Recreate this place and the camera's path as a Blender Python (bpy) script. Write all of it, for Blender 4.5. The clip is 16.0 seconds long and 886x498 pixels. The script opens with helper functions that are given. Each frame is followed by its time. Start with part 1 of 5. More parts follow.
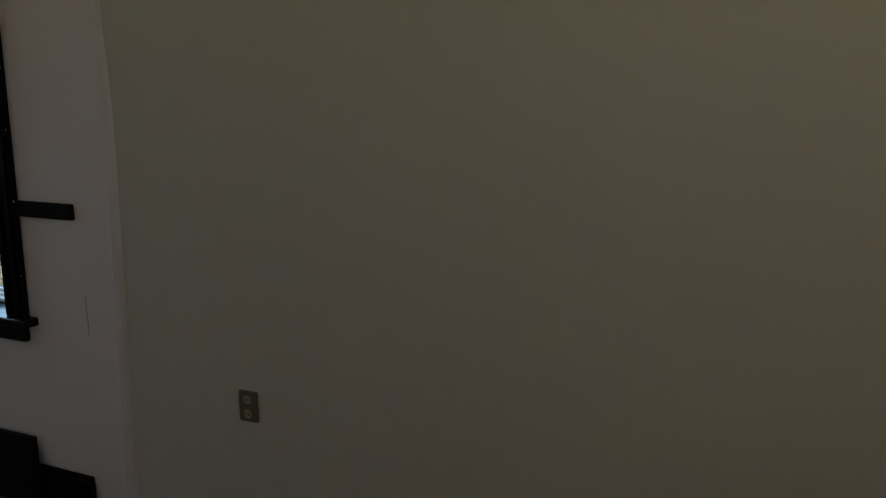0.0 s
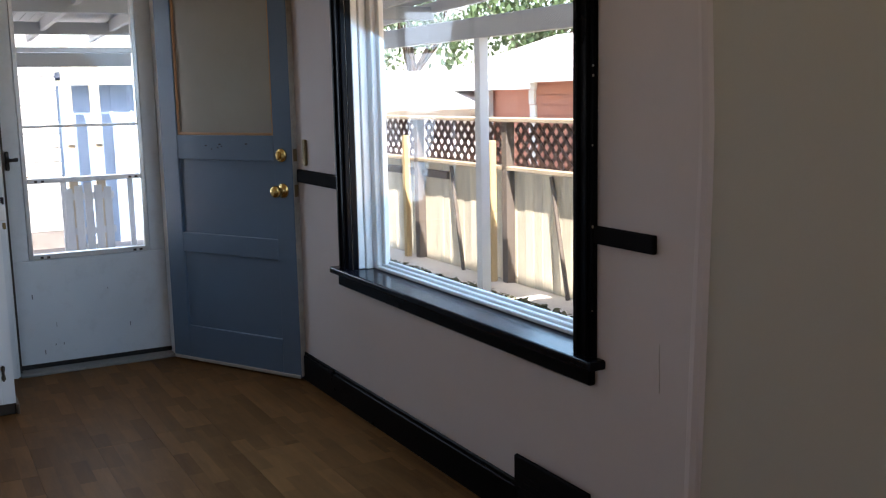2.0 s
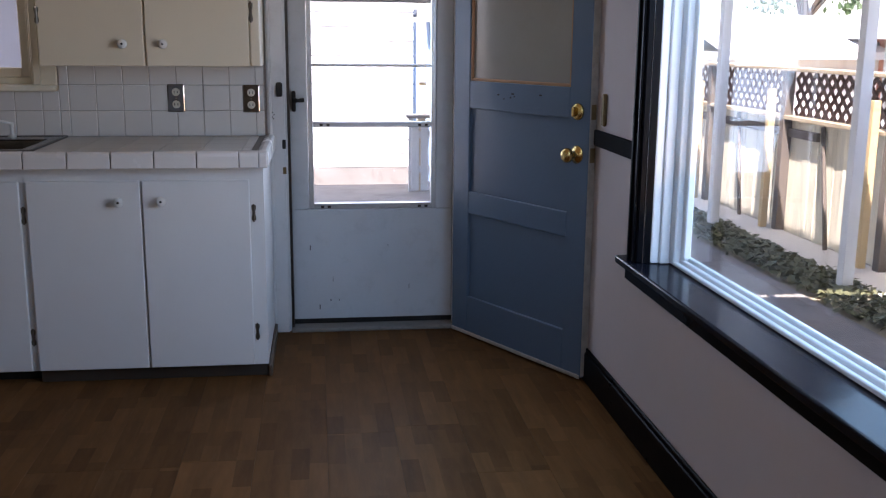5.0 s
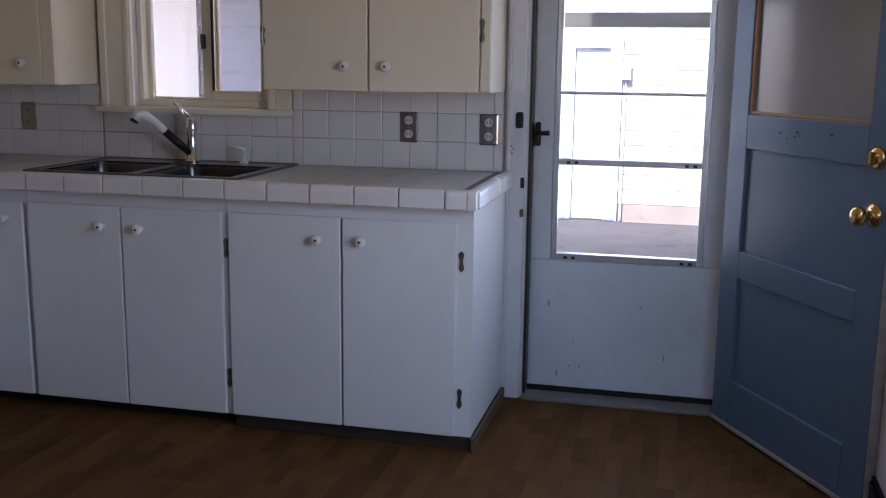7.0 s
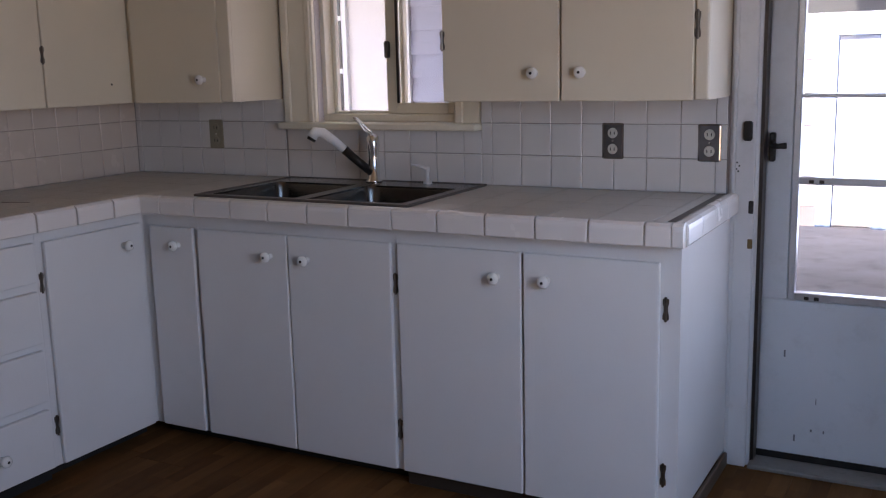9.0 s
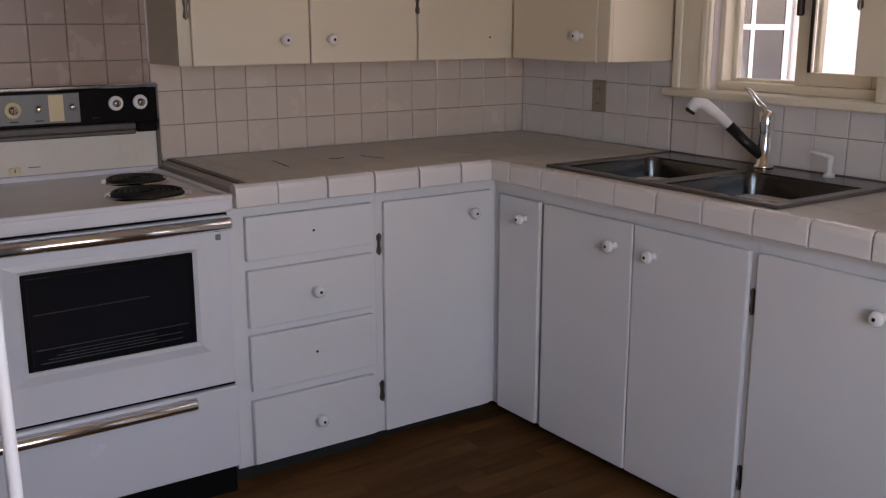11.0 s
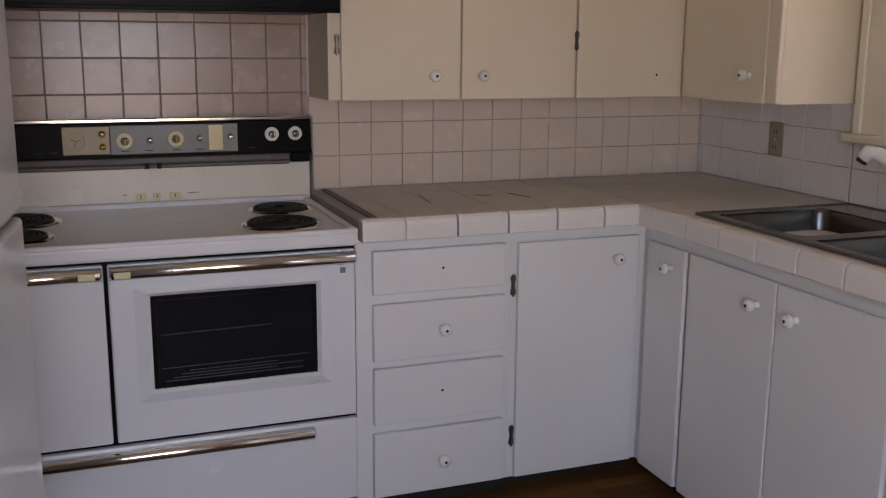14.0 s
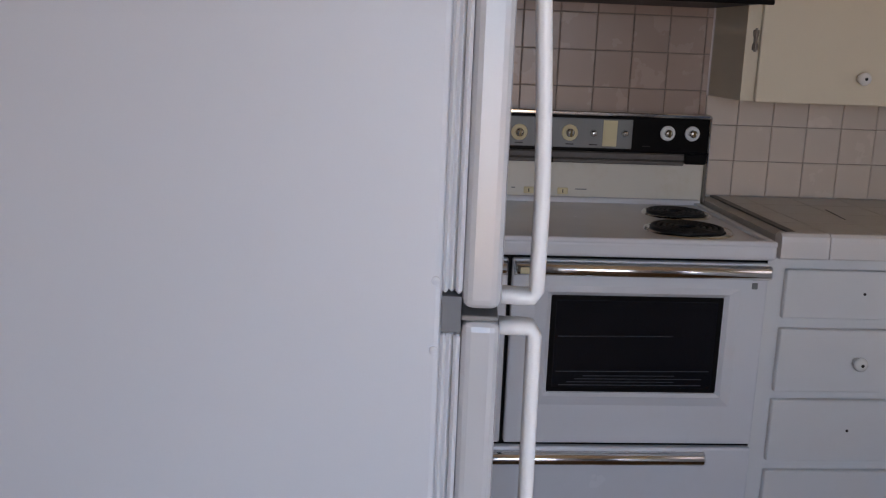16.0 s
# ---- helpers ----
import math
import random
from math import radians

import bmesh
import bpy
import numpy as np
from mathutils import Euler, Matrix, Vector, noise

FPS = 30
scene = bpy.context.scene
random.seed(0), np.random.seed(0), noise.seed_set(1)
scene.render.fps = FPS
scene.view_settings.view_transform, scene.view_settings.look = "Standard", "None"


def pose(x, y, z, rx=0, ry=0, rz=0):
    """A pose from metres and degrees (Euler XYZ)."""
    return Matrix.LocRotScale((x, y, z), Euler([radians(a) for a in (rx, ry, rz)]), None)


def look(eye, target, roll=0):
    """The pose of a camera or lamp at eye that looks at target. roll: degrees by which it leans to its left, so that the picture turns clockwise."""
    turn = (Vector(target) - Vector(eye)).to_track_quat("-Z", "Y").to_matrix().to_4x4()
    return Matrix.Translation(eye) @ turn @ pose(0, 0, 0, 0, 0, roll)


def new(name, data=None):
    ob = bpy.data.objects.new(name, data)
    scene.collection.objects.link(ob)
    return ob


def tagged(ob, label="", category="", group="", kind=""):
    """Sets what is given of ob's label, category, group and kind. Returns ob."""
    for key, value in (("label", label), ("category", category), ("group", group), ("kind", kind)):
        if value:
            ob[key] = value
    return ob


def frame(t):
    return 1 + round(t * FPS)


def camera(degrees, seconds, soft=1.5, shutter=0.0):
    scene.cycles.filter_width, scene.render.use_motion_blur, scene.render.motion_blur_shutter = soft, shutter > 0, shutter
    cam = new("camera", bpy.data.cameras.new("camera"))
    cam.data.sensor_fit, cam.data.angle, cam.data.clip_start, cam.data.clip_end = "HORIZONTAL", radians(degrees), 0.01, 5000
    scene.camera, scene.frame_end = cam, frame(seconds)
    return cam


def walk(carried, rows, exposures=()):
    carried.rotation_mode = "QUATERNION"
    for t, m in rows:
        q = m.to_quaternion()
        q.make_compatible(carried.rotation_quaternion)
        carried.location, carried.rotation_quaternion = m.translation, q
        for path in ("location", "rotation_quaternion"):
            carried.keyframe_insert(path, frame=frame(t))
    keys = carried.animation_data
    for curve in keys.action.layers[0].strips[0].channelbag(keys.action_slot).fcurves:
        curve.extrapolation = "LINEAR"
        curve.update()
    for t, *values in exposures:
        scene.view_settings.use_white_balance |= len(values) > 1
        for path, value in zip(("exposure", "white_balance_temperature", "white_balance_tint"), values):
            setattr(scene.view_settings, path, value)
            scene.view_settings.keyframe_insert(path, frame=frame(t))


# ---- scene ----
cam = camera(48.5, 16.0, soft=1.2)
PATH = [
    (0, (1.813, -5.419, 1.344), (3.543, -4.491, 0.961), -1.1),
    (0.5, (1.899, -5.255, 1.336), (3.448, -4.045, 0.966), -1.4),
    (1, (2.005, -5.108, 1.319), (3.354, -3.673, 0.967), 0.2),
    (1.5, (2.06, -5.034, 1.315), (3.22, -3.444, 0.96), -2.2),
    (2, (2.193, -4.988, 1.299), (3.138, -3.253, 0.988), -1.2),
    (2.5, (2.305, -4.934, 1.302), (3.102, -3.131, 0.963), -1.1),
    (3, (2.395, -4.825, 1.283), (3.11, -2.996, 0.907), -2.0),
    (3.5, (2.479, -4.694, 1.286), (3.07, -2.819, 0.92), 0.8),
    (4, (2.534, -4.576, 1.294), (2.985, -2.674, 0.873), -1.6),
    (4.2, (2.58, -4.526, 1.306), (2.959, -2.613, 0.866), -1.0),
    (6.3, (2.991, -3.933, 1.282), (2.924, -1.971, 0.9), -0.7),
    (6.5, (3.056, -3.843, 1.278), (2.846, -1.891, 0.894), -1.0),
    (7, (3.163, -3.678, 1.278), (2.697, -1.768, 0.913), 0.7),
    (7.5, (3.19, -3.526, 1.256), (2.571, -1.657, 0.907), -1.5),
    (8, (3.172, -3.342, 1.322), (2.393, -1.531, 0.987), -0.1),
    (8.2, (3.162, -3.309, 1.305), (2.383, -1.499, 0.967), -0.7),
    (10.3, (3.176, -2.689, 1.323), (1.767, -1.342, 0.876), 1.0),
    (10.5, (3.148, -2.637, 1.328), (1.674, -1.365, 0.87), 1.6),
    (11, (3.111, -2.549, 1.328), (1.511, -1.44, 0.871), 0.0),
    (11.5, (3.111, -2.443, 1.339), (1.368, -1.57, 0.891), 1.7),
    (12, (3.143, -2.376, 1.345), (1.302, -1.735, 0.896), 1.4),
    (12.5, (3.158, -2.347, 1.342), (1.262, -1.881, 0.911), 0.6),
    (13, (3.158, -2.328, 1.344), (1.254, -1.892, 0.914), 0.9),
    (13.5, (3.166, -2.295, 1.351), (1.283, -1.771, 0.929), 1.2),
    (14, (3.184, -2.242, 1.36), (1.351, -1.553, 0.951), 0.4),
    (14.5, (3.149, -2.267, 1.355), (1.381, -1.441, 0.915), 1.3),
    (15, (3.08, -2.32, 1.349), (1.307, -1.499, 0.926), 0.9),
    (15.5, (2.976, -2.45, 1.316), (1.087, -1.935, 0.906), 1.4),
    (16, (2.95, -2.54, 1.321), (1.0, -2.383, 0.906), 2.3),
]
EXPOSURE = [(0, 1.54, 6600, 4), (0.8, 1.86, 6600, 9), (2.0, 2.00, 6650, 17), (3.5, 2.04, 6600, 21), (6.5, 1.90, 6200, 28), (8.0, 1.96, 6350, 30), (10.3, 2.24, 6980, 32), (11.0, 2.38, 7300, 32),
            (13.0, 2.40, 7350, 31), (15.0, 2.50, 7650, 31), (16.0, 2.18, 6950, 27)]
walk(cam, [(t, look(eye, target, roll)) for t, eye, target, roll in PATH], EXPOSURE)

# ---------------- light ----------------
world = bpy.data.worlds.new("sky")
scene.world = world
world.use_nodes = True
wn, wl = world.node_tree.nodes, world.node_tree.links
sky = wn.new("ShaderNodeTexSky")
sky.sky_type, sky.sun_disc = "NISHITA", False
SUN_DIR = Vector((-0.205, -0.55, 0.82)).normalized()
sky.sun_elevation = math.asin(SUN_DIR.z)
sky.sun_rotation = math.atan2(SUN_DIR.x, SUN_DIR.y)
wl.new(sky.outputs[0], wn["Background"].inputs[0])
wn["Background"].inputs[1].default_value = 0.15
sun = new("sun", bpy.data.lights.new("sun", "SUN"))
sun.data.energy, sun.data.angle, sun.data.color = 5.0, radians(0.5), (1.0, 0.95, 0.88)
sun.matrix_world = look((0, 0, 8), Vector((0, 0, 8)) - SUN_DIR)


def opening_lamp(name, place, target, w, h, watts, color, spread=140):
    """Area lamp that stands in for light entering at an opening."""
    ob = new(name, bpy.data.lights.new(name, "AREA"))
    ob.data.shape, ob.data.size, ob.data.size_y = "RECTANGLE", w, h
    ob.data.energy, ob.data.color = watts, color
    ob.data.spread = radians(spread)
    ob.matrix_world = look(place, target)
    return ob


EX = 3.750         # inner face of the east wall
CEIL = 2.45        # ceiling height
opening_lamp("sky_east_window", (EX + 0.20, -2.12, 1.3), (EX - 1, -1.85, 0.0), 1.3, 1.3, 6.0, (0.38, 0.69, 1.0), 170)
# added warm lamp, in place of light bounced up from the sunlit yard
opening_lamp("yard_bounce_east_window", (EX + 0.18, -2.12, 1.0), (EX - 1, -2.12, 1.75), 1.3, 0.7, 1.95, (1.0, 0.70, 0.38), 165)
opening_lamp("sky_back_door", (2.97, 0.24, 1.2), (2.97, -1, 0.70), 0.5, 1.2, 1.4, (0.60, 0.79, 1.0))
opening_lamp("sky_sink_window", (1.26, 0.20, 1.5), (1.26, -1, 1.2), 0.55, 0.75, 0.20, (0.95, 0.95, 1.0))
# added warm fill from the unseen south side, no known source
opening_lamp("warm_fill_dining", (1.4, -6.60, 1.85), (3.75, -5.2, 1.6), 1.4, 0.7, 0.65, (1.0, 0.86, 0.46), 95)

# ---------------- materials ----------------
MATS = {}


def mat(name, color, rough=0.5, metal=0.0, var=0.06, scale=6.0, bump=0.08, bscale=90.0, dirt=0.0, dirt_color=(0.12, 0.10, 0.08),
        stretch=(1, 1, 1), rand=0.0, coat=0.0, trans=0.0, spec=0.5):
    """Painted, stained or glazed surface: colour that wanders at two scales, fine relief, stains."""
    m = bpy.data.materials.new(name)
    m.use_nodes = True
    n, l = m.node_tree.nodes, m.node_tree.links
    b = n["Principled BSDF"]
    b.inputs["Roughness"].default_value = rough
    b.inputs["Metallic"].default_value = metal
    b.inputs["Coat Weight"].default_value = coat
    b.inputs["Specular IOR Level"].default_value = spec
    b.inputs["Transmission Weight"].default_value = trans
    tc, mp = n.new("ShaderNodeTexCoord"), n.new("ShaderNodeMapping")
    mp.inputs["Scale"].default_value = stretch
    l.new(tc.outputs["Object"], mp.inputs[0])
    if rand:
        which, shift = n.new("ShaderNodeObjectInfo"), n.new("ShaderNodeVectorMath")
        shift.operation = "MULTIPLY"
        shift.inputs[1].default_value = (41.0, 67.0, 23.0)
        l.new(which.outputs["Random"], shift.inputs[0]), l.new(shift.outputs[0], mp.inputs["Location"])
    big, small = n.new("ShaderNodeTexNoise"), n.new("ShaderNodeTexNoise")
    big.inputs["Scale"].default_value, big.inputs["Detail"].default_value = scale, 4
    small.inputs["Scale"].default_value, small.inputs["Detail"].default_value = bscale, 3
    l.new(mp.outputs[0], big.inputs[0]), l.new(mp.outputs[0], small.inputs[0])
    hsv = n.new("ShaderNodeHueSaturation")
    hsv.inputs["Color"].default_value = (*color, 1)
    add = n.new("ShaderNodeMath")
    add.operation = "MULTIPLY_ADD"
    add.inputs[1].default_value, add.inputs[2].default_value = 2 * var, 1 - var
    l.new(big.outputs[0], add.inputs[0])
    last = add
    if rand:
        info, more = n.new("ShaderNodeObjectInfo"), n.new("ShaderNodeMath")
        more.operation = "MULTIPLY_ADD"
        more.inputs[1].default_value = rand
        l.new(info.outputs["Random"], more.inputs[0]), l.new(add.outputs[0], more.inputs[2])
        last = n.new("ShaderNodeMath")
        last.operation = "SUBTRACT"
        last.inputs[1].default_value = rand / 2
        l.new(more.outputs[0], last.inputs[0])
    l.new(last.outputs[0], hsv.inputs["Value"])
    out = hsv.outputs[0]
    if dirt:
        spots, ramp, mix = n.new("ShaderNodeTexNoise"), n.new("ShaderNodeValToRGB"), n.new("ShaderNodeMix")
        spots.inputs["Scale"].default_value, spots.inputs["Detail"].default_value, spots.inputs["Roughness"].default_value = scale * 2.3, 8, 0.7
        ramp.color_ramp.elements[0].position, ramp.color_ramp.elements[1].position = 0.52, 0.78
        ramp.color_ramp.elements[1].color = (dirt, dirt, dirt, 1)
        mix.data_type = "RGBA"
        l.new(mp.outputs[0], spots.inputs[0]), l.new(spots.outputs[0], ramp.inputs[0]), l.new(ramp.outputs[0], mix.inputs[0])
        l.new(out, mix.inputs[6])
        mix.inputs[7].default_value = (*dirt_color, 1)
        out = mix.outputs[2]
    l.new(out, b.inputs["Base Color"])
    ro = n.new("ShaderNodeMath")
    ro.operation = "MULTIPLY_ADD"
    ro.inputs[1].default_value, ro.inputs[2].default_value = 0.16, rough - 0.08
    l.new(big.outputs[0], ro.inputs[0]), l.new(ro.outputs[0], b.inputs["Roughness"])
    if bump:
        bp = n.new("ShaderNodeBump")
        bp.inputs["Strength"].default_value, bp.inputs["Distance"].default_value = bump, 0.004
        l.new(small.outputs[0], bp.inputs["Height"]), l.new(bp.outputs[0], b.inputs["Normal"])
    MATS[name] = m
    return m


def glass(name, tint=(1, 1, 1), rough=0.0):
    """Thin clear pane: mostly see-through, with a mirror's gloss at a slant."""
    m = bpy.data.materials.new(name)
    m.use_nodes = True
    n, l = m.node_tree.nodes, m.node_tree.links
    n.remove(n["Principled BSDF"])
    clear, shine, mix, lw = n.new("ShaderNodeBsdfTransparent"), n.new("ShaderNodeBsdfGlossy"), n.new("ShaderNodeMixShader"), n.new("ShaderNodeLayerWeight")
    clear.inputs[0].default_value = (*tint, 1)
    shine.inputs["Roughness"].default_value = rough
    lw.inputs["Blend"].default_value = 0.5
    power, gloss = n.new("ShaderNodeMath"), n.new("ShaderNodeMath")
    power.operation, gloss.operation = "POWER", "MULTIPLY_ADD"
    power.inputs[1].default_value = 4.5
    gloss.inputs[1].default_value, gloss.inputs[2].default_value = 0.85, 0.035
    l.new(lw.outputs["Facing"], power.inputs[0]), l.new(power.outputs[0], gloss.inputs[0]), l.new(gloss.outputs[0], mix.inputs[0])
    l.new(clear.outputs[0], mix.inputs[1]), l.new(shine.outputs[0], mix.inputs[2])
    l.new(mix.outputs[0], n["Material Output"].inputs[0])
    return m


def wood_floor():
    """Vinyl planks printed with short wood strips of many browns, with grain along their length."""
    m = mat("floor_plank_brown", (0.120, 0.056, 0.0215), 0.45, spec=0.025, var=0.42, scale=3, bump=0.04, bscale=120, stretch=(9, 1.4, 1), rand=0.14, dirt=0.35,
            dirt_color=(0.17, 0.09, 0.045))
    n, l = m.node_tree.nodes, m.node_tree.links
    b = n["Principled BSDF"]
    old = b.inputs["Base Color"].links[0].from_socket
    tc, mp, brick, info, mix = n.new("ShaderNodeTexCoord"), n.new("ShaderNodeMapping"), n.new("ShaderNodeTexBrick"), n.new("ShaderNodeObjectInfo"), n.new("ShaderNodeMix")
    mp.inputs["Rotation"].default_value = (0, 0, radians(90))
    l.new(tc.outputs["Object"], mp.inputs[0])
    off = n.new("ShaderNodeCombineXYZ")
    far = n.new("ShaderNodeMath")
    far.operation = "MULTIPLY"
    far.inputs[1].default_value = 37.0
    l.new(info.outputs["Random"], far.inputs[0]), l.new(far.outputs[0], off.inputs[0])
    l.new(off.outputs[0], mp.inputs["Location"])
    l.new(mp.outputs[0], brick.inputs[0])
    brick.inputs["Scale"].default_value = 1.0
    brick.inputs["Brick Width"].default_value, brick.inputs["Row Height"].default_value = 0.23, 0.057
    brick.inputs["Mortar Size"].default_value = 0.0
    brick.inputs["Color1"].default_value, brick.inputs["Color2"].default_value = (0.80, 0.78, 0.76, 1), (1.28, 1.27, 1.24, 1)
    mix.data_type, mix.blend_type = "RGBA", "MULTIPLY"
    mix.inputs[0].default_value = 1.0
    l.new(old, mix.inputs[6]), l.new(brick.outputs[0], mix.inputs[7]), l.new(mix.outputs[2], b.inputs["Base Color"])
    return m


WALL_WHITE = mat("wall_pink_white", (0.62, 0.56, 0.55), 0.72, var=0.05, scale=2.5, bump=0.12, bscale=45, dirt=0.10, dirt_color=(0.45, 0.40, 0.36))
WALL_BEIGE = mat("wall_beige", (0.50, 0.475, 0.41), 0.75, var=0.05, scale=2.0, bump=0.12, bscale=45)
BLACK_STOOL = mat("stool_black_gloss", (0.006, 0.006, 0.010), 0.16, spec=0.10, var=0.3, scale=20, bump=0.06, bscale=50, dirt=0.12, dirt_color=(0.10, 0.07, 0.055))
# unseen ceiling, tinted cream so that upper surfaces catch warm bounce
CEILING = mat("ceiling_warm_bounce", (0.74, 0.60, 0.42), 0.8, bump=0.2, bscale=60)
BLACK_RAIL = mat("rail_black_satin", (0.008, 0.007, 0.008), 0.68, spec=0.03, var=0.3, scale=9, bump=0.05, bscale=40, dirt=0.15, dirt_color=(0.03, 0.022, 0.018))
BLACK_TRIM = mat("trim_black_gloss", (0.003, 0.003, 0.0045), 0.3, spec=0.05, var=0.15, scale=6, bump=0.015, bscale=40)
WHITE_CAB = mat("cabinet_white", (0.74, 0.73, 0.72), 0.42, var=0.04, scale=4, bump=0.06, bscale=130, dirt=0.08, dirt_color=(0.52, 0.47, 0.40))
CREAM_CAB = mat("cabinet_cream", (0.76, 0.68, 0.53), 0.42, var=0.04, scale=4, bump=0.06, bscale=130, dirt=0.07, dirt_color=(0.52, 0.45, 0.34))
CREAM_TRIM = mat("window_trim_cream", (0.78, 0.72, 0.58), 0.45, var=0.05, scale=9, dirt=0.12, dirt_color=(0.45, 0.38, 0.28))
TILE_WHITE = mat("tile_white_glaze", (0.72, 0.69, 0.66), 0.22, var=0.03, scale=10, bump=0, rand=0.06)
# pink-brown tile, its colour lowered for the shade under the range hood
TILE_PINK_SHADED = mat("tile_pink_shaded", (0.44, 0.325, 0.265), 0.26, var=0.04, scale=10, bump=0, rand=0.07)
TILE_TOP = mat("tile_counter_grey", (0.56, 0.53, 0.49), 0.40, var=0.06, scale=12, bump=0.03, bscale=35, rand=0.05, dirt=0.25, dirt_color=(0.40, 0.36, 0.31))
TILE_CAP = mat("tile_cap_white", (0.74, 0.70, 0.67), 0.25, var=0.03, scale=10, bump=0.03, bscale=35, rand=0.06)
GROUT = mat("grout_brown", (0.24, 0.195, 0.165), 0.9, var=0.3, scale=25, bump=0.2)
GROUT_TAN = mat("grout_tan", (0.36, 0.285, 0.225), 0.9, var=0.3, scale=14, bump=0.2)
# warm bounced light is mixed into the colour of the west wall's tiles
TILE_WARM_LIT = mat("tile_warm_lit", (0.68, 0.575, 0.49), 0.25, var=0.04, scale=10, bump=0, rand=0.06)
GROUT_PALE = mat("grout_grey", (0.37, 0.335, 0.305), 0.9, var=0.25, scale=25, bump=0.2)
COUNTER_GROUT = mat("counter_grout", (0.44, 0.41, 0.37), 0.9, var=0.2, scale=20, bump=0.1)
DARK_STRIP = mat("strip_dark", (0.10, 0.085, 0.075), 0.5, var=0.3, scale=30)
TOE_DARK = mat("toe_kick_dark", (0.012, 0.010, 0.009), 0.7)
FLOOR_WOOD = wood_floor()
FLOOR_GAP = mat("floor_gap", (0.07, 0.04, 0.024), 0.8)
DOOR_BLUE = mat("door_blue_paint", (0.092, 0.140, 0.205), 0.42, var=0.08, scale=3, bump=0.12, bscale=60, dirt=0.25, dirt_color=(0.075, 0.11, 0.16))
DOOR_WHITE = mat("door_white_dirty", (0.62, 0.645, 0.665), 0.5, var=0.10, scale=4, bump=0.08, bscale=60, dirt=0.50, dirt_color=(0.42, 0.43, 0.43))
CASING = mat("casing_white", (0.66, 0.66, 0.665), 0.45, var=0.06, scale=8, dirt=0.25, dirt_color=(0.36, 0.33, 0.30))
BARE_WOOD = mat("bare_wood_edge", (0.42, 0.22, 0.11), 0.6, var=0.25, scale=14, stretch=(1, 1, 0.2))
SHOE_WOOD = mat("shoe_brown_wood", (0.115, 0.072, 0.046), 0.6, var=0.25, scale=16, stretch=(0.4, 1, 2), dirt=0.2)
SHOE_DARK = mat("shoe_dark_wood", (0.045, 0.030, 0.021), 0.6, var=0.25, scale=16, stretch=(0.4, 1, 2))
THRESHOLD = mat("threshold_grey", (0.21, 0.195, 0.18), 0.55, var=0.3, scale=14, dirt=0.6, dirt_color=(0.07, 0.06, 0.05))
WORN_WOOD = mat("worn_edge", (0.40, 0.36, 0.31), 0.65, var=0.3, scale=20, dirt=0.5, dirt_color=(0.14, 0.12, 0.10))
CHROME = mat("chrome", (0.80, 0.79, 0.77), 0.14, 1.0, var=0.05, bump=0.02)
STEEL = mat("sink_steel", (0.15, 0.14, 0.13), 0.22, 1.0, var=0.08, bump=0.04, stretch=(8, 1, 1), bscale=200)
ALU = mat("aluminium_frame", (0.62, 0.63, 0.64), 0.38, 1.0, var=0.08, dirt=0.2)
BRASS = mat("brass", (0.75, 0.52, 0.19), 0.2, 1.0, var=0.1, scale=20)
BRASS_OLD = mat("brass_old", (0.22, 0.15, 0.07), 0.45, 0.8, var=0.3, scale=40)
IRON = mat("iron_dark", (0.03, 0.027, 0.025), 0.45, 0.6, var=0.3, scale=40)
HINGE_BRONZE = mat("hinge_worn_bronze", (0.16, 0.135, 0.11), 0.34, 0.9, var=0.4, scale=60)
HINGE = mat("hinge_dark_bronze", (0.07, 0.058, 0.05), 0.38, 0.85, var=0.4, scale=60)
CERAMIC = mat("knob_ceramic", (0.80, 0.79, 0.76), 0.18, var=0.03)
BLACK = mat("black_enamel", (0.009, 0.008, 0.008), 0.34, var=0.2, scale=30, bump=0, spec=0.05)
RACK = mat("oven_rack_wire", (0.06, 0.06, 0.065), 0.4, 0.5, bump=0)
COIL = mat("burner_coil_black", (0.012, 0.011, 0.011), 0.55, var=0.3, scale=40)
ENAMEL = mat("stove_enamel", (0.72, 0.715, 0.73), 0.24, var=0.03, scale=5, bump=0.02, dirt=0.06, dirt_color=(0.45, 0.36, 0.22))
ENAMEL_STAIN = mat("stove_back_enamel", (0.70, 0.66, 0.58), 0.26, var=0.06, scale=4, bump=0.02, dirt=0.3, dirt_color=(0.50, 0.38, 0.20))
PANEL_GREY = mat("panel_brushed", (0.19, 0.19, 0.185), 0.42, 0.15, var=0.08, stretch=(1, 10, 1), bscale=200)
PANEL_TAN = mat("panel_tan", (0.36, 0.30, 0.20), 0.45, 0.1, var=0.1)
YELLOWED = mat("dial_yellowed", (0.68, 0.58, 0.34), 0.45, var=0.08)
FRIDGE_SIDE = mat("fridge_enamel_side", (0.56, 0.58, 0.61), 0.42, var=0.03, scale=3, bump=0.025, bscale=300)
# same white enamel, darker because the front turns away from the window light
FRIDGE_DOOR_SHADED = mat("fridge_door_shaded", (0.50, 0.50, 0.505), 0.18, var=0.03, scale=3, bump=0.025, bscale=300)
FRIDGE_PLASTIC = mat("fridge_handle_plastic", (0.78, 0.775, 0.765), 0.35, var=0.03, scale=10)
GASKET = mat("gasket_white", (0.62, 0.63, 0.645), 0.55, var=0.06, scale=12)
GAP_GREY = mat("fridge_gap_grey", (0.16, 0.165, 0.175), 0.6)
CHROME_DULL = mat("chrome_dull_plate", (0.34, 0.32, 0.31), 0.07, 1.0, var=0.35, scale=25, bump=0.02)
OUTLET_DARK = mat("outlet_tarnished", (0.11, 0.095, 0.065), 0.35, var=0.15, scale=20)
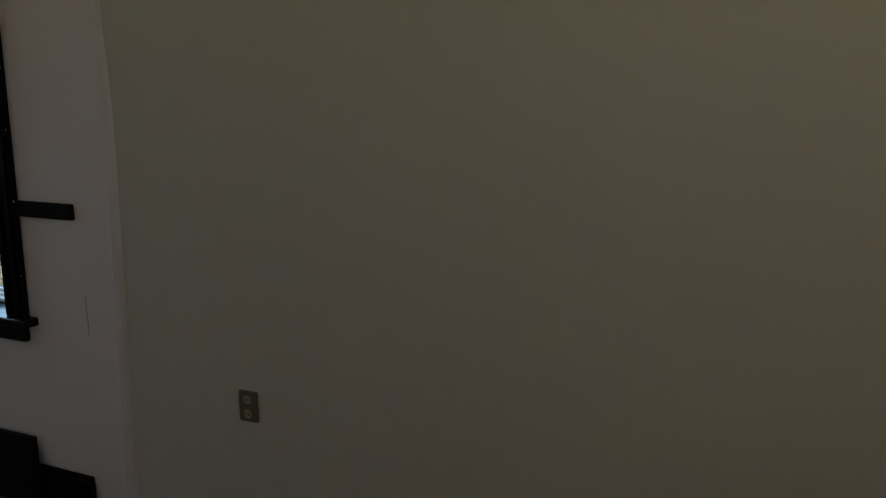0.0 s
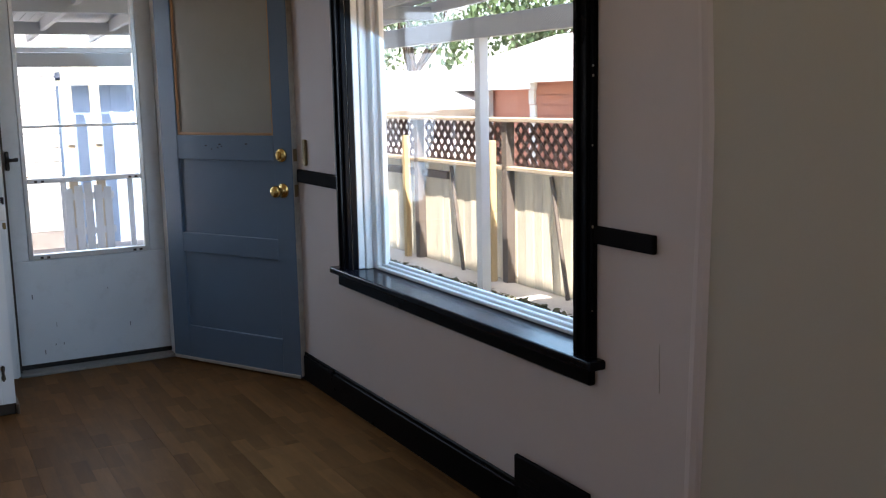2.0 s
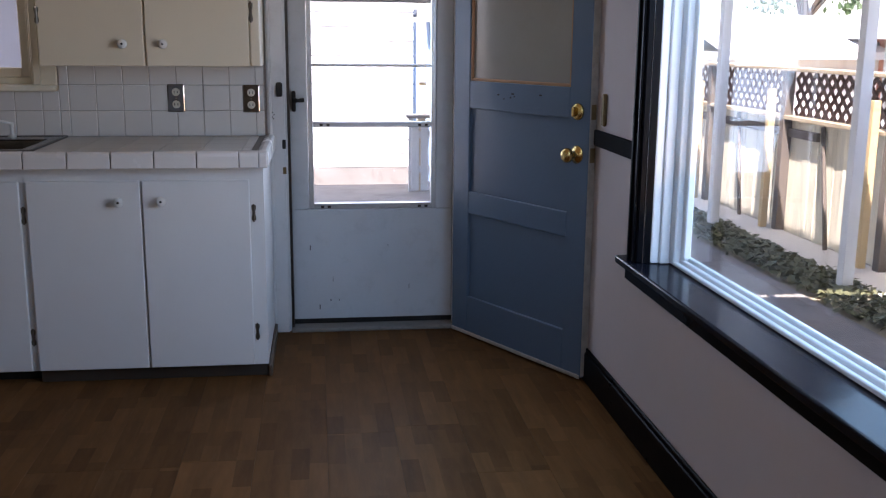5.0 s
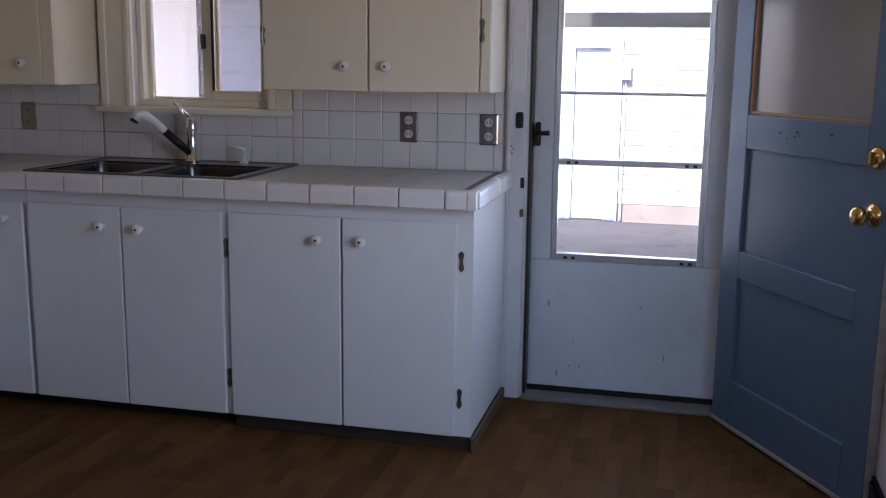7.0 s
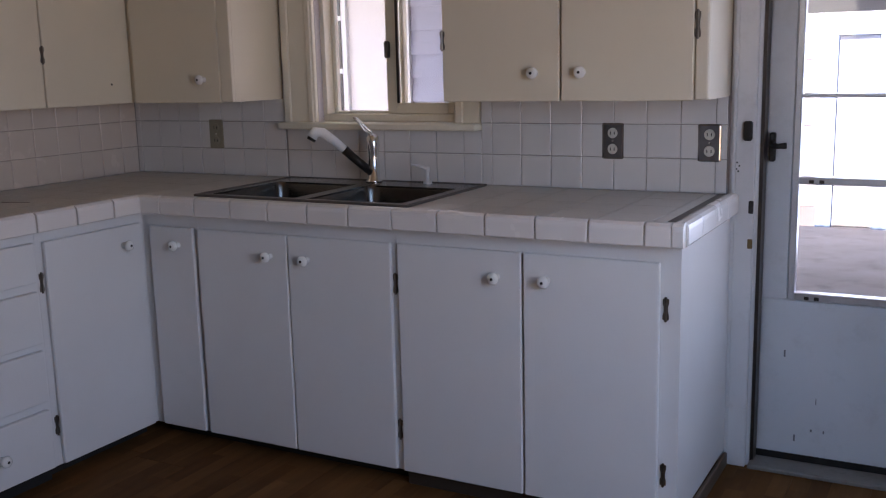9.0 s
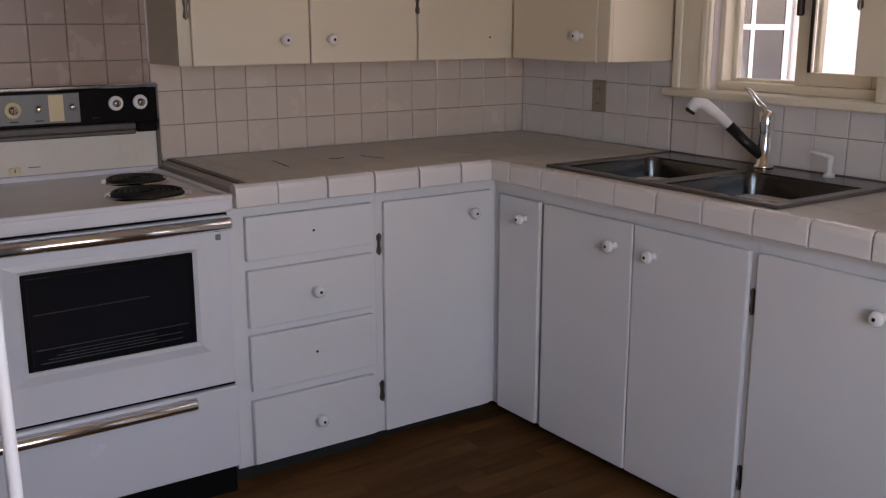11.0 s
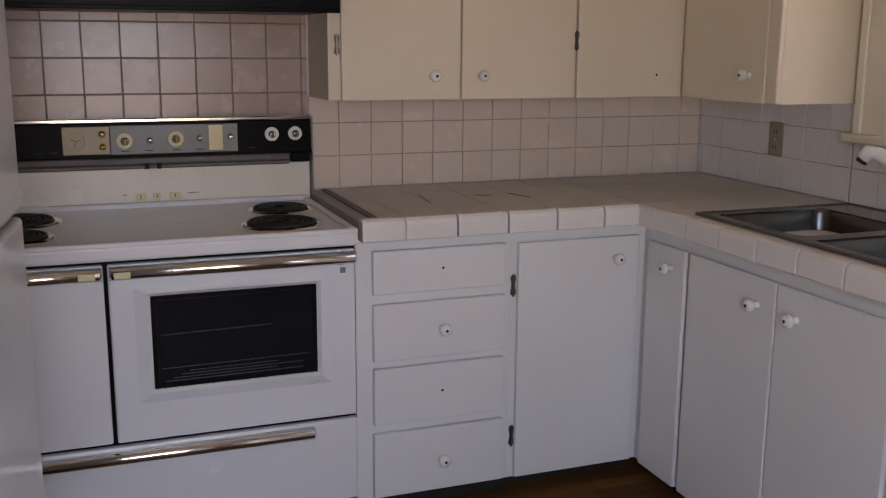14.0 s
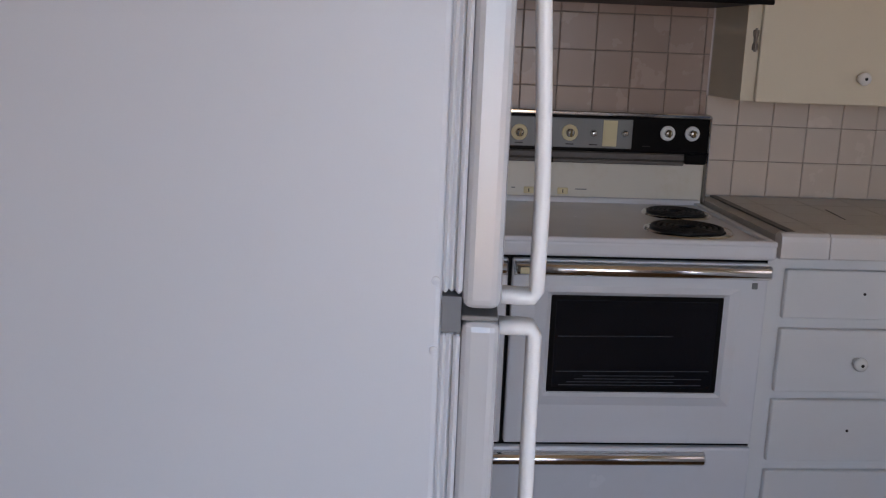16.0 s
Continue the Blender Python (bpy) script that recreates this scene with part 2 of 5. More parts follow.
OUTLET_FACE = mat("receptacle_ivory", (0.62, 0.58, 0.50), 0.4, var=0.1)
OUTLET_IVORY = mat("outlet_ivory", (0.29, 0.255, 0.18), 0.4, var=0.05)
OVEN_GLASS = mat("oven_glass_black", (0.007, 0.009, 0.013), 0.07, var=0.1, bump=0)
VINYL = mat("vinyl_white", (0.80, 0.82, 0.84), 0.4, var=0.03)
PANE = glass("window_pane", (0.97, 0.98, 0.98))
FROST = mat("old_door_glass", (0.31, 0.29, 0.25), 0.16, var=0.12, scale=2.5, bump=0.03, bscale=8, dirt=0.3, dirt_color=(0.24, 0.22, 0.18))
# outdoors
CONCRETE = mat("concrete_patio", (0.27, 0.25, 0.235), 0.9, var=0.3, scale=2.2, bump=0.3, bscale=40, dirt=0.9, dirt_color=(0.11, 0.09, 0.08))
# pale colour carries the sunlight on the ground beside the fence
SUNLIT_GROUND = mat("sunlit_ground", (0.72, 0.69, 0.63), 0.9, var=0.1, scale=3, bump=0.3, bscale=30)
SOIL = mat("dry_ground", (0.32, 0.28, 0.20), 0.95, var=0.2, scale=0.8, bump=0.4, bscale=20)
IVY = mat("ivy_leaf", (0.13, 0.135, 0.065), 0.6, var=0.5, scale=30, dirt=0.8, dirt_color=(0.20, 0.14, 0.085))
LEAF = mat("tree_leaf", (0.07, 0.12, 0.045), 0.55, var=0.4, scale=3)
BARK = mat("bark", (0.10, 0.075, 0.055), 0.9, var=0.3, scale=10, bump=0.5)
FENCE = mat("fence_board", (0.76, 0.69, 0.53), 0.85, var=0.25, scale=4, stretch=(4, 4, 0.6), bump=0.3, bscale=60, rand=0.22, dirt=0.4, dirt_color=(0.20, 0.18, 0.13))
FENCE_NEW = mat("fence_new_wood", (0.58, 0.43, 0.22), 0.75, var=0.15, scale=6, stretch=(4, 4, 0.6))
POST_TAN = mat("post_tan_wood", (0.66, 0.55, 0.40), 0.75, var=0.12, scale=6, stretch=(4, 4, 0.6))
FENCE_OLD = mat("fence_old_wood", (0.13, 0.105, 0.085), 0.85, var=0.25, scale=6, stretch=(4, 4, 0.6))
LATTICE = mat("lattice_brown", (0.10, 0.055, 0.042), 0.8, var=0.25, scale=8)
RAIL_WOOD = mat("fence_rail", (0.46, 0.37, 0.25), 0.8, var=0.2, scale=6)
PATIO_WHITE = mat("patio_white_paint", (0.70, 0.72, 0.73), 0.55, var=0.05, scale=4, dirt=0.1)
PATIO_GREY = mat("patio_beam_grey", (0.46, 0.49, 0.51), 0.6, var=0.1, scale=4)
CORRUGATED = mat("corrugated_panel", (0.55, 0.57, 0.58), 0.45, var=0.08, scale=5)
RED_SIDING = mat("siding_red_brown", (0.40, 0.17, 0.12), 0.75, var=0.1, scale=2)
ROOF_PALE = mat("roof_pale", (0.66, 0.64, 0.62), 0.85, var=0.08, scale=2, bump=0.4, bscale=20)
SIDING_BLUE = mat("siding_pale_lavender", (0.42, 0.44, 0.53), 0.6, var=0.04, scale=3)
STUCCO = mat("stucco_white", (0.78, 0.77, 0.76), 0.8, var=0.05, scale=3, bump=0.25, bscale=50)
SHADOW_GLASS = mat("far_window_glass", (0.05, 0.055, 0.065), 0.08, var=0.2, scale=3, bump=0)
BLUE_PALE = mat("paint_pale_blue", (0.42, 0.56, 0.74), 0.6, var=0.06)


# ---------------- building helpers ----------------
def bx(bm, x0, x1, y0, y1, z0, z1, bev=0.0, seg=1):
    """A box between two corners, its edges rounded by bev."""
    m = Matrix.Translation(((x0 + x1) / 2, (y0 + y1) / 2, (z0 + z1) / 2)) @ Matrix.Diagonal((abs(x1 - x0), abs(y1 - y0), abs(z1 - z0), 1))
    made = bmesh.ops.create_cube(bm, size=1, matrix=m)["verts"]
    if bev:
        edges = list({e for v in made for e in v.link_edges})
        bmesh.ops.bevel(bm, geom=edges, offset=bev, segments=seg, affect="EDGES", profile=0.5)
    return bm


def box(*a, bev=0.0, seg=1):
    return bx(bmesh.new(), *a, bev=bev, seg=seg)


def lathe(profile, axis="Z", place=(0, 0, 0), n=20):
    """A turned shape: profile of (radius, height) round an axis."""
    bm = bmesh.new()
    rings = []
    for r, h in profile:
        if r < 1e-5:
            rings.append([bm.verts.new((0, 0, h))])
        else:
            rings.append([bm.verts.new((r * math.cos(2 * math.pi * i / n), r * math.sin(2 * math.pi * i / n), h)) for i in range(n)])
    for a, b in zip(rings, rings[1:]):
        for i in range(n):
            j = (i + 1) % n
            if len(a) == 1 and len(b) > 1:
                bm.faces.new((a[0], b[i], b[j]))
            elif len(b) == 1 and len(a) > 1:
                bm.faces.new((a[i], a[j], b[0]))
            elif len(a) > 1:
                bm.faces.new((a[i], a[j], b[j], b[i]))
    turn = {"Z": Matrix(), "X": pose(0, 0, 0, 0, 90, 0), "-X": pose(0, 0, 0, 0, -90, 0), "-Y": pose(0, 0, 0, 90, 0, 0), "Y": pose(0, 0, 0, -90, 0, 0)}[axis]
    bmesh.ops.transform(bm, matrix=Matrix.Translation(place) @ turn, verts=bm.verts)
    bmesh.ops.recalc_face_normals(bm, faces=bm.faces)
    return bm


def tube(points, radius, n=10, cap=True, squash=None):
    """A bar of round section along points. radius: one number or one for each point."""
    bm = bmesh.new()
    pts = [Vector(p) for p in points]
    rings = []
    up = Vector((0.13, 0.21, 0.97))
    for i, p in enumerate(pts):
        d = (pts[min(i + 1, len(pts) - 1)] - pts[max(i - 1, 0)]).normalized()
        s = d.cross(up)
        s = s.normalized() if s.length > 1e-4 else Vector((1, 0, 0))
        u = s.cross(d)
        r = radius[i] if isinstance(radius, (list, tuple)) else radius
        ring = []
        for k in range(n):
            a = 2 * math.pi * k / n
            off = s * r * math.cos(a) + u * r * math.sin(a)
            if squash:
                off = Vector([off[q] * squash[q] for q in range(3)])
            ring.append(bm.verts.new(p + off))
        rings.append(ring)
    for a, b in zip(rings, rings[1:]):
        for k in range(n):
            bm.faces.new((a[k], a[(k + 1) % n], b[(k + 1) % n], b[k]))
    if cap:
        bm.faces.new(rings[0]), bm.faces.new(rings[-1])
    bmesh.ops.recalc_face_normals(bm, faces=bm.faces)
    return bm


def join(bm, other):
    me = bpy.data.meshes.new("join")
    other.to_mesh(me)
    other.free()
    bm.from_mesh(me)
    bpy.data.meshes.remove(me)
    return bm


def thing(name, place, label, category, group="", kind=""):
    ob = new(name)
    ob.location = place
    ob.empty_display_size = 0.1
    return tagged(ob, label, category, group, kind)


def mesh_of(name, bm, material, smooth=False):
    me = bpy.data.meshes.new(name)
    bm.to_mesh(me)
    bm.free()
    me.materials.append(material)
    if smooth:
        for p in me.polygons:
            p.use_smooth = True
    return me


def part(name, bm, material, parent, label="", smooth=False):
    """One mesh under a thing or a part, its vertices given in the world."""
    ob = new(name, mesh_of(name, bm, material, smooth))
    ob.parent = parent
    base = Vector()
    up = parent
    while up:
        base += up.location
        up = up.parent
    ob.location = -base
    return tagged(ob, label)


def single(name, bm, material, label, category, group="", kind="", smooth=False):
    """A thing that is one mesh; its origin comes to lie under its middle."""
    xs, ys, zs = zip(*[v.co for v in bm.verts])
    o = Vector(((min(xs) + max(xs)) / 2, (min(ys) + max(ys)) / 2, min(zs)))
    bmesh.ops.translate(bm, vec=-o, verts=bm.verts)
    ob = new(name, mesh_of(name, bm, material, smooth))
    ob.location = o
    return tagged(ob, label, category, group, kind)


def structure(name, bm, material, label="", category=""):
    ob = new(name, mesh_of(name, bm, material))
    return tagged(ob, label, category, kind="structure")


def piece(name, me, parent, place, scale=(1, 1, 1), rot=(0, 0, 0)):
    """One of many alike pieces that share a mesh."""
    ob = new(name, me)
    ob.parent = parent
    ob.location = Vector(place) - parent.location
    ob.scale = scale
    ob.rotation_euler = rot
    return ob

# ---------------- structure ----------------
FLOOR_S = -6.7
floor = structure("floor", box(-0.12, EX + 0.12, FLOOR_S - 0.12, 0.12, -0.14, -0.006), FLOOR_GAP, "brown wood-look vinyl plank floor, slightly worn", "floor")


def wall_box(name, boxes, material, label):
    bm = bmesh.new()
    for b in boxes:
        bx(bm, *b)
    return structure(name, bm, material, label, "wall")


WT = 0.14
wall_west = wall_box("wall_west", [(-WT, 0, FLOOR_S - WT, WT, -0.006, CEIL)], WALL_WHITE, "plain white plaster wall behind the cabinets and stove")
WX0, WX1, WZ0, WZ1 = 0.955, 1.545, 1.10, 2.02      # sink window opening
DX0, DX1, DZ1 = 2.575, 3.340, 2.06                 # back door opening
wall_north = wall_box("wall_north", [
    (0, WX0, 0, WT, -0.006, CEIL), (WX0, WX1, 0, WT, -0.006, WZ0), (WX0, WX1, 0, WT, WZ1, CEIL),
    (WX1, DX0, 0, WT, -0.006, CEIL), (DX0, DX1, 0, WT, DZ1, CEIL), (DX1, EX + WT, 0, WT, -0.006, CEIL)], WALL_WHITE,
    "pink-white plaster wall with sink window and back door")
EY0, EY1, EZ0, EZ1 = -2.885, -1.365, 0.605, 2.05     # east window opening
wall_east = wall_box("wall_east", [
    (EX, EX + WT, EY1, 0, -0.006, CEIL), (EX, EX + WT, EY0, EY1, -0.006, EZ0 - 0.028), (EX, EX + WT, EY0, EY1, EZ1, CEIL),
    (EX, EX + WT, -3.355, EY0, -0.006, CEIL)], WALL_WHITE, "pink-white plaster wall round the large picture window")
wall_dining = wall_box("wall_dining", [(EX + 0.003, EX + WT, FLOOR_S - WT, -3.355, -0.006, CEIL)], WALL_BEIGE, "plain beige plaster wall of the dining area")
# out of view; its opening is assumed, to let in the warm fill
wall_south = wall_box("wall_south", [
    (0, 0.65, FLOOR_S - WT, FLOOR_S, -0.006, CEIL), (0.65, 2.15, FLOOR_S - WT, FLOOR_S, -0.006, 1.45), (0.65, 2.15, FLOOR_S - WT, FLOOR_S, 2.25, CEIL),
    (2.15, EX + 0.003, FLOOR_S - WT, FLOOR_S, -0.006, CEIL)], WALL_BEIGE, "plain beige wall out of view, opening added for fill light")
wall_partition = wall_box("wall_partition", [(0, 1.95, -3.32, -3.20, -0.006, CEIL)], WALL_BEIGE, "plain partition wall behind the refrigerator")
ceiling = structure("ceiling", box(-WT, EX + WT, FLOOR_S - WT, WT, CEIL, CEIL + 0.12), CEILING, "ceiling out of view, cream to warm the bounced light", "ceiling")

# plaster strip where the two wall paints meet, thicker towards the top
bm = bmesh.new()
prev = None
for i in range(25):
    z = 0.0 + CEIL * i / 24
    half = 0.026 + 0.003 * math.sin(z * 3.1) + 0.02 * max(0, z - 1.25) ** 2
    mid = -3.318 - 0.030 * min(z, 1.2) + 0.05 * max(0, z - 1.2)
    ring = [bm.verts.new((EX + 0.002 - d, mid + half * s, z)) for s, d in ((-1, -0.002), (-0.6, 0.007), (0, 0.011), (0.6, 0.007), (1, -0.002))]
    if prev:
        for k in range(4):
            bm.faces.new((prev[k], prev[k + 1], ring[k + 1], ring[k]))
    prev = ring
bmesh.ops.recalc_face_normals(bm, faces=bm.faces)
structure("trim_plaster_strip", bm, WALL_WHITE, "rounded plaster strip at the end of the kitchen wall", "trim")
bm = bmesh.new()
for i in range(2):
    z = 0.57 + i * 0.06
    bx(bm, EX - 0.0015, EX + 0.001, -3.213 + 0.002 * math.sin(i * 2.1) - 0.0006, -3.213 + 0.002 * math.sin(i * 2.1) + 0.0006, z, z + 0.062)
structure("trim_crack", bm, WORN_WOOD, "thin grey crack in the plaster", "trim")

# baseboard and rail, black
bm = bmesh.new()
bx(bm, EX - 0.016, EX, -3.185, -0.001, 0, 0.116, 0.003)
bx(bm, EX - 0.010, EX, -3.183, -0.001, 0.116, 0.132, 0.003)
structure("baseboard_east", bm, BLACK_TRIM, "glossy black painted baseboard", "baseboard")
structure("trim_chair_rail_south", box(EX - 0.016, EX, -3.200, -2.968, 0.910, 0.956, bev=0.003), BLACK_RAIL, "short black painted chair rail", "trim")
structure("trim_chair_rail_north", box(EX - 0.016, EX, -1.272, -0.80, 0.922, 0.980, bev=0.003), BLACK_RAIL, "short black painted chair rail", "trim")
# box-shaped heat register at the baseboard
reg = thing("floor_register", (EX - 0.025, -2.786, 0), "black painted metal heat register on the baseboard", "vent")
part("register_body", box(EX - 0.032, EX - 0.0165, -2.968, -2.604, 0.0, 0.228, bev=0.004), BLACK_RAIL, reg)
for i in range(7):
    z = 0.045 + i * 0.020
    part("louver", box(EX - 0.035, EX - 0.0315, -2.945, -2.627, z, z + 0.012, bev=0.001), BLACK_RAIL, reg)

# ---------------- east picture window ----------------
win = tagged(new("window_1"), "large picture window with black painted casing and white vinyl frame", "window", kind="structure")
win.location = (EX, (EY0 + EY1) / 2, EZ0)
for y0, y1 in ((EY1, EY1 + 0.095), (EY0 - 0.085, EY0)):
    bm = box(EX - 0.020, EX, y0, y1, EZ0 - 0.002, EZ1 + 0.09, bev=0.003)
    bx(bm, EX - 0.028, EX - 0.019, y0 + 0.014, y0 + 0.030, EZ0 - 0.002, EZ1 + 0.09, 0.003)
    bx(bm, EX - 0.028, EX - 0.019, y1 - 0.030, y1 - 0.014, EZ0 - 0.002, EZ1 + 0.09, 0.003)
    part("casing", bm, BLACK_TRIM, win, "glossy black casing with chipped paint")
rng = random.Random(31)
for y, zs in ((EY0 - 0.086, (0.73, 0.95, 1.16, 1.335, 1.36, 1.61)), (EY1 + 0.0955, (0.86, 1.31))):
    for z in zs:
        h = rng.uniform(0.004, 0.013)
        part("paint_chip", box(EX - 0.0205, EX - 0.0165 + rng.uniform(-0.002, 0.002), y - 0.0012, y + 0.0022, z, z + h, bev=0.0008), WORN_WOOD, win, "chip of white undercoat")
part("head_casing", box(EX - 0.022, EX, EY0 - 0.10, EY1 + 0.11, EZ1 + 0.001, EZ1 + 0.09, bev=0.003), BLACK_TRIM, win)
part("window_sill", box(EX - 0.052, EX + 0.100, EY0 - 0.118, EY1 + 0.130, EZ0 - 0.027, EZ0 - 0.001, bev=0.006, seg=2), BLACK_STOOL, win, "glossy black window stool, scuffed")
part("apron", box(EX - 0.024, EX, EY0 - 0.080, EY1 + 0.105, EZ0 - 0.078, EZ0 - 0.027, bev=0.005), BLACK_TRIM, win)
for y in (EY1 - 0.002, EY0 + 0.002):
    part("jamb", box(EX + 0.001, EX + 0.022, y - 0.006, y + 0.006, EZ0, EZ1), BLACK_TRIM, win)
    for a, b, d in ((0.022, 0.050, 0.010), (0.050, 0.082, 0.022)):
        part("jamb_liner", box(EX + a, EX + b - 0.001, y - d, y + d, EZ0, EZ1, bev=0.003), VINYL, win)
fx0, fx1 = EX + 0.082, EX + 0.138
part("frame_side", box(fx0, fx1, EY1 - 0.060, EY1, EZ0, EZ1, bev=0.004), VINYL, win)
part("frame_side", box(fx0, fx1, EY0, EY0 + 0.050, EZ0, EZ1, bev=0.004), VINYL, win)
part("frame_stop", box(fx0 + 0.020, fx1 - 0.012, EY1 - 0.090, EY1 - 0.058, EZ0 + 0.016, EZ1, bev=0.004), VINYL, win)
for i, (h, dx) in enumerate(((0.014, 0.0), (0.024, 0.018), (0.034, 0.036))):
    part("track", box(fx0 + dx, fx0 + dx + 0.015, EY0 + 0.05, EY1 - 0.058, EZ0, EZ0 + h, bev=0.003), VINYL, win)
part("frame_head", box(fx0, fx1, EY0, EY1, EZ1 - 0.06, EZ1, bev=0.004), VINYL, win)
pane = part("pane", box(EX + 0.121, EX + 0.125, EY0 + 0.04, EY1 - 0.05, EZ0 + 0.030, EZ1 - 0.05), PANE, win)
pane.visible_shadow = False

# ---------------- sink window ----------------
win = tagged(new("window_2"), "cream painted sliding window above the sink", "window", kind="structure")
win.location = ((WX0 + WX1) / 2, 0, WZ0)
for x0, x1 in ((0.805, 0.955), (1.545, 1.645)):
    bm = box(x0, x1, -0.020, 0, 1.10, WZ1 + 0.1, bev=0.003)
    bx(bm, x0 + 0.008, x0 + 0.040, -0.030, -0.019, 1.10, WZ1 + 0.1, 0.004)
    if x0 < 1:
        bx(bm, x1 - 0.030, x1 - 0.006, -0.028, -0.019, 1.10, WZ1 + 0.1, 0.004)
    part("casing", bm, CREAM_TRIM, win)
part("head_casing", box(0.805, 1.645, -0.022, 0, WZ1, WZ1 + 0.1, bev=0.003), CREAM_TRIM, win)
part("window_sill", box(0.800, 1.648, -0.060, 0.06, 1.076, 1.102, bev=0.006, seg=2), CREAM_TRIM, win, "cream window sill, worn at the edge")
part("sub_frame", box(WX0, WX1, 0.03, 0.11, 1.102, 1.130, bev=0.003), CREAM_TRIM, win)
for x0, x1 in ((WX0, WX0 + 0.020), (WX1 - 0.020, WX1)):
    part("jamb", box(x0, x1, 0.03, 0.11, 1.13, WZ1, bev=0.002), CREAM_TRIM, win)
for nm, x0, x1, y in (("sash_fixed", 0.975, 1.295, 0.075), ("sash_sliding", 1.235, 1.525, 0.045)):
    bm = bmesh.new()
    w = 0.034 if nm == "sash_sliding" else 0.018
    b = 0.040 if nm == "sash_sliding" else 0.010
    bx(bm, x0, x0 + (w + 0.012 if nm == "sash_sliding" else w), y, y + 0.026, 1.130, WZ1, 0.003)
    bx(bm, x1 - w, x1, y, y + 0.026, 1.130, WZ1, 0.003)
    bx(bm, x0 + w, x1 - w, y + 0.001, y + 0.025, 1.130, 1.130 + b, 0.003)
    bx(bm, x0 + w, x1 - w, y + 0.001, y + 0.025, WZ1 - 0.03, WZ1, 0.003)
    sash = part(nm, bm, CREAM_TRIM, win)
    g = part("pane", box(x0 + 0.012, x1 - 0.012, y + 0.011, y + 0.015, 1.135, WZ1 - 0.01), PANE, sash)
    g.visible_shadow = False
part("latch", box(1.238, 1.256, 0.024, 0.046, 1.335, 1.395, bev=0.004), HINGE, win, "small dark window latch")
# the sash's shadow, put in as a thin dark strip
part("sash_shadow_strip", box(1.281, 1.292, 0.040, 0.0445, 1.17, WZ1), HINGE, win, "dark strip for the shadow beside the sash")

# ---------------- back door: casing, storm door, blue door ----------------
trim = tagged(new("trim_door_casing"), "worn white painted door casing and threshold", "trim", kind="structure")
trim.location = (2.95, 0, 0)
for x0, x1 in ((2.507, 2.582), (3.345, 3.425)):
    bm = box(x0, x1, -0.022, 0.0, 0.0, DZ1 + 0.08, bev=0.003)
    bx(bm, x0 + 0.006, x0 + 0.020, -0.028, -0.021, 0.0, DZ1 + 0.08, 0.003)
    part("casing", bm, CASING, trim)
part("head_casing", box(2.507, 3.425, -0.024, 0, DZ1, DZ1 + 0.08, bev=0.003), CASING, trim)
part("jamb", box(2.575, 2.590, 0.0, 0.14, 0, DZ1), CASING, trim)
part("jamb", box(3.328, 3.343, 0.0, 0.14, 0, DZ1), CASING, trim)
# dark strip painted in for the shade between casing and storm door
part("jamb_stop", box(2.590, 2.601, 0.015, 0.068, 0, DZ1), HINGE, trim, "dark strip for the shaded gap beside the storm door")
part("threshold", box(2.590, 3.328, -0.03, 0.14, -0.004, 0.014, bev=0.005), THRESHOLD, trim, "scuffed grey threshold")
part("strike_plate", box(2.548, 2.574, -0.040, -0.020, 1.055, 1.115, bev=0.005), IRON, trim, "dark metal strike box")
part("hinge_remnant", box(2.568, 2.583, -0.026, -0.020, 0.83, 0.87, bev=0.002), IRON, trim)
part("hinge_remnant", box(2.568, 2.583, -0.026, -0.020, 0.72, 0.75, bev=0.002), BRASS_OLD, trim)
for x, z in ((2.527, 0.985), (2.534, 0.975), (2.525, 0.965), (2.531, 0.958)):
    part("screw_hole", box(x, x + 0.005, -0.0228, -0.020, z, z + 0.005), IRON, trim)

# shade below the storm door, put in as a solid dark strip
part("door_gap", box(2.600, 3.327, 0.064, 0.069, 0.0142, 0.036), IRON, trim, "dark strip for the shade under the storm door")
storm = tagged(new("door_1"), "dirty white storm door with three glass panes, shut", "door", kind="structure")
storm.location = (2.96, 0.09, 0.015)
SX0, SX1, GX0, GX1, SY0, SY1 = 2.600, 3.326, 2.700, 3.228, 0.070, 0.105
part("kick_panel", box(SX0, SX1, SY0, SY1, 0.016, 0.545, bev=0.003), DOOR_WHITE, storm, "dirty white lower panel with scratches")
part("stile", box(SX0, GX0 - 0.022, SY0, SY1, 0.546, 2.04, bev=0.003), DOOR_WHITE, storm)
part("stile", box(GX1 + 0.022, SX1, SY0, SY1, 0.546, 2.04, bev=0.003), DOOR_WHITE, storm)
part("top_rail", box(GX0 - 0.022, GX1 + 0.022, SY0, SY1, 1.93, 2.04, bev=0.003), DOOR_WHITE, storm)
for x0, x1 in ((GX0 - 0.021, GX0), (GX1, GX1 + 0.021)):
    part("glass_frame", box(x0, x1, SY0 - 0.004, SY1, 0.548, 1.929, bev=0.003), ALU, storm, "aluminium glazing frame")
for z0, z1 in ((0.548, 0.572), (0.915, 0.938), (1.180, 1.192), (1.532, 1.558), (1.905, 1.929)):
    part("glazing_bar", box(GX0, GX1, SY0 - 0.004, SY1, z0, z1, bev=0.003), ALU, storm, "aluminium glazing bar")
g = part("pane", box(GX0 - 0.004, GX1 + 0.004, 0.085, 0.089, 0.56, 1.91), PANE, storm)
g.visible_shadow = False
for x in (GX0 + 0.03, GX0 + 0.06, GX1 - 0.06, GX1 - 0.03):
    for z in (0.556, 0.924):
        part("clip", box(x, x + 0.014, SY0 - 0.009, SY0 - 0.003, z - 0.004, z + 0.006), HINGE, storm)
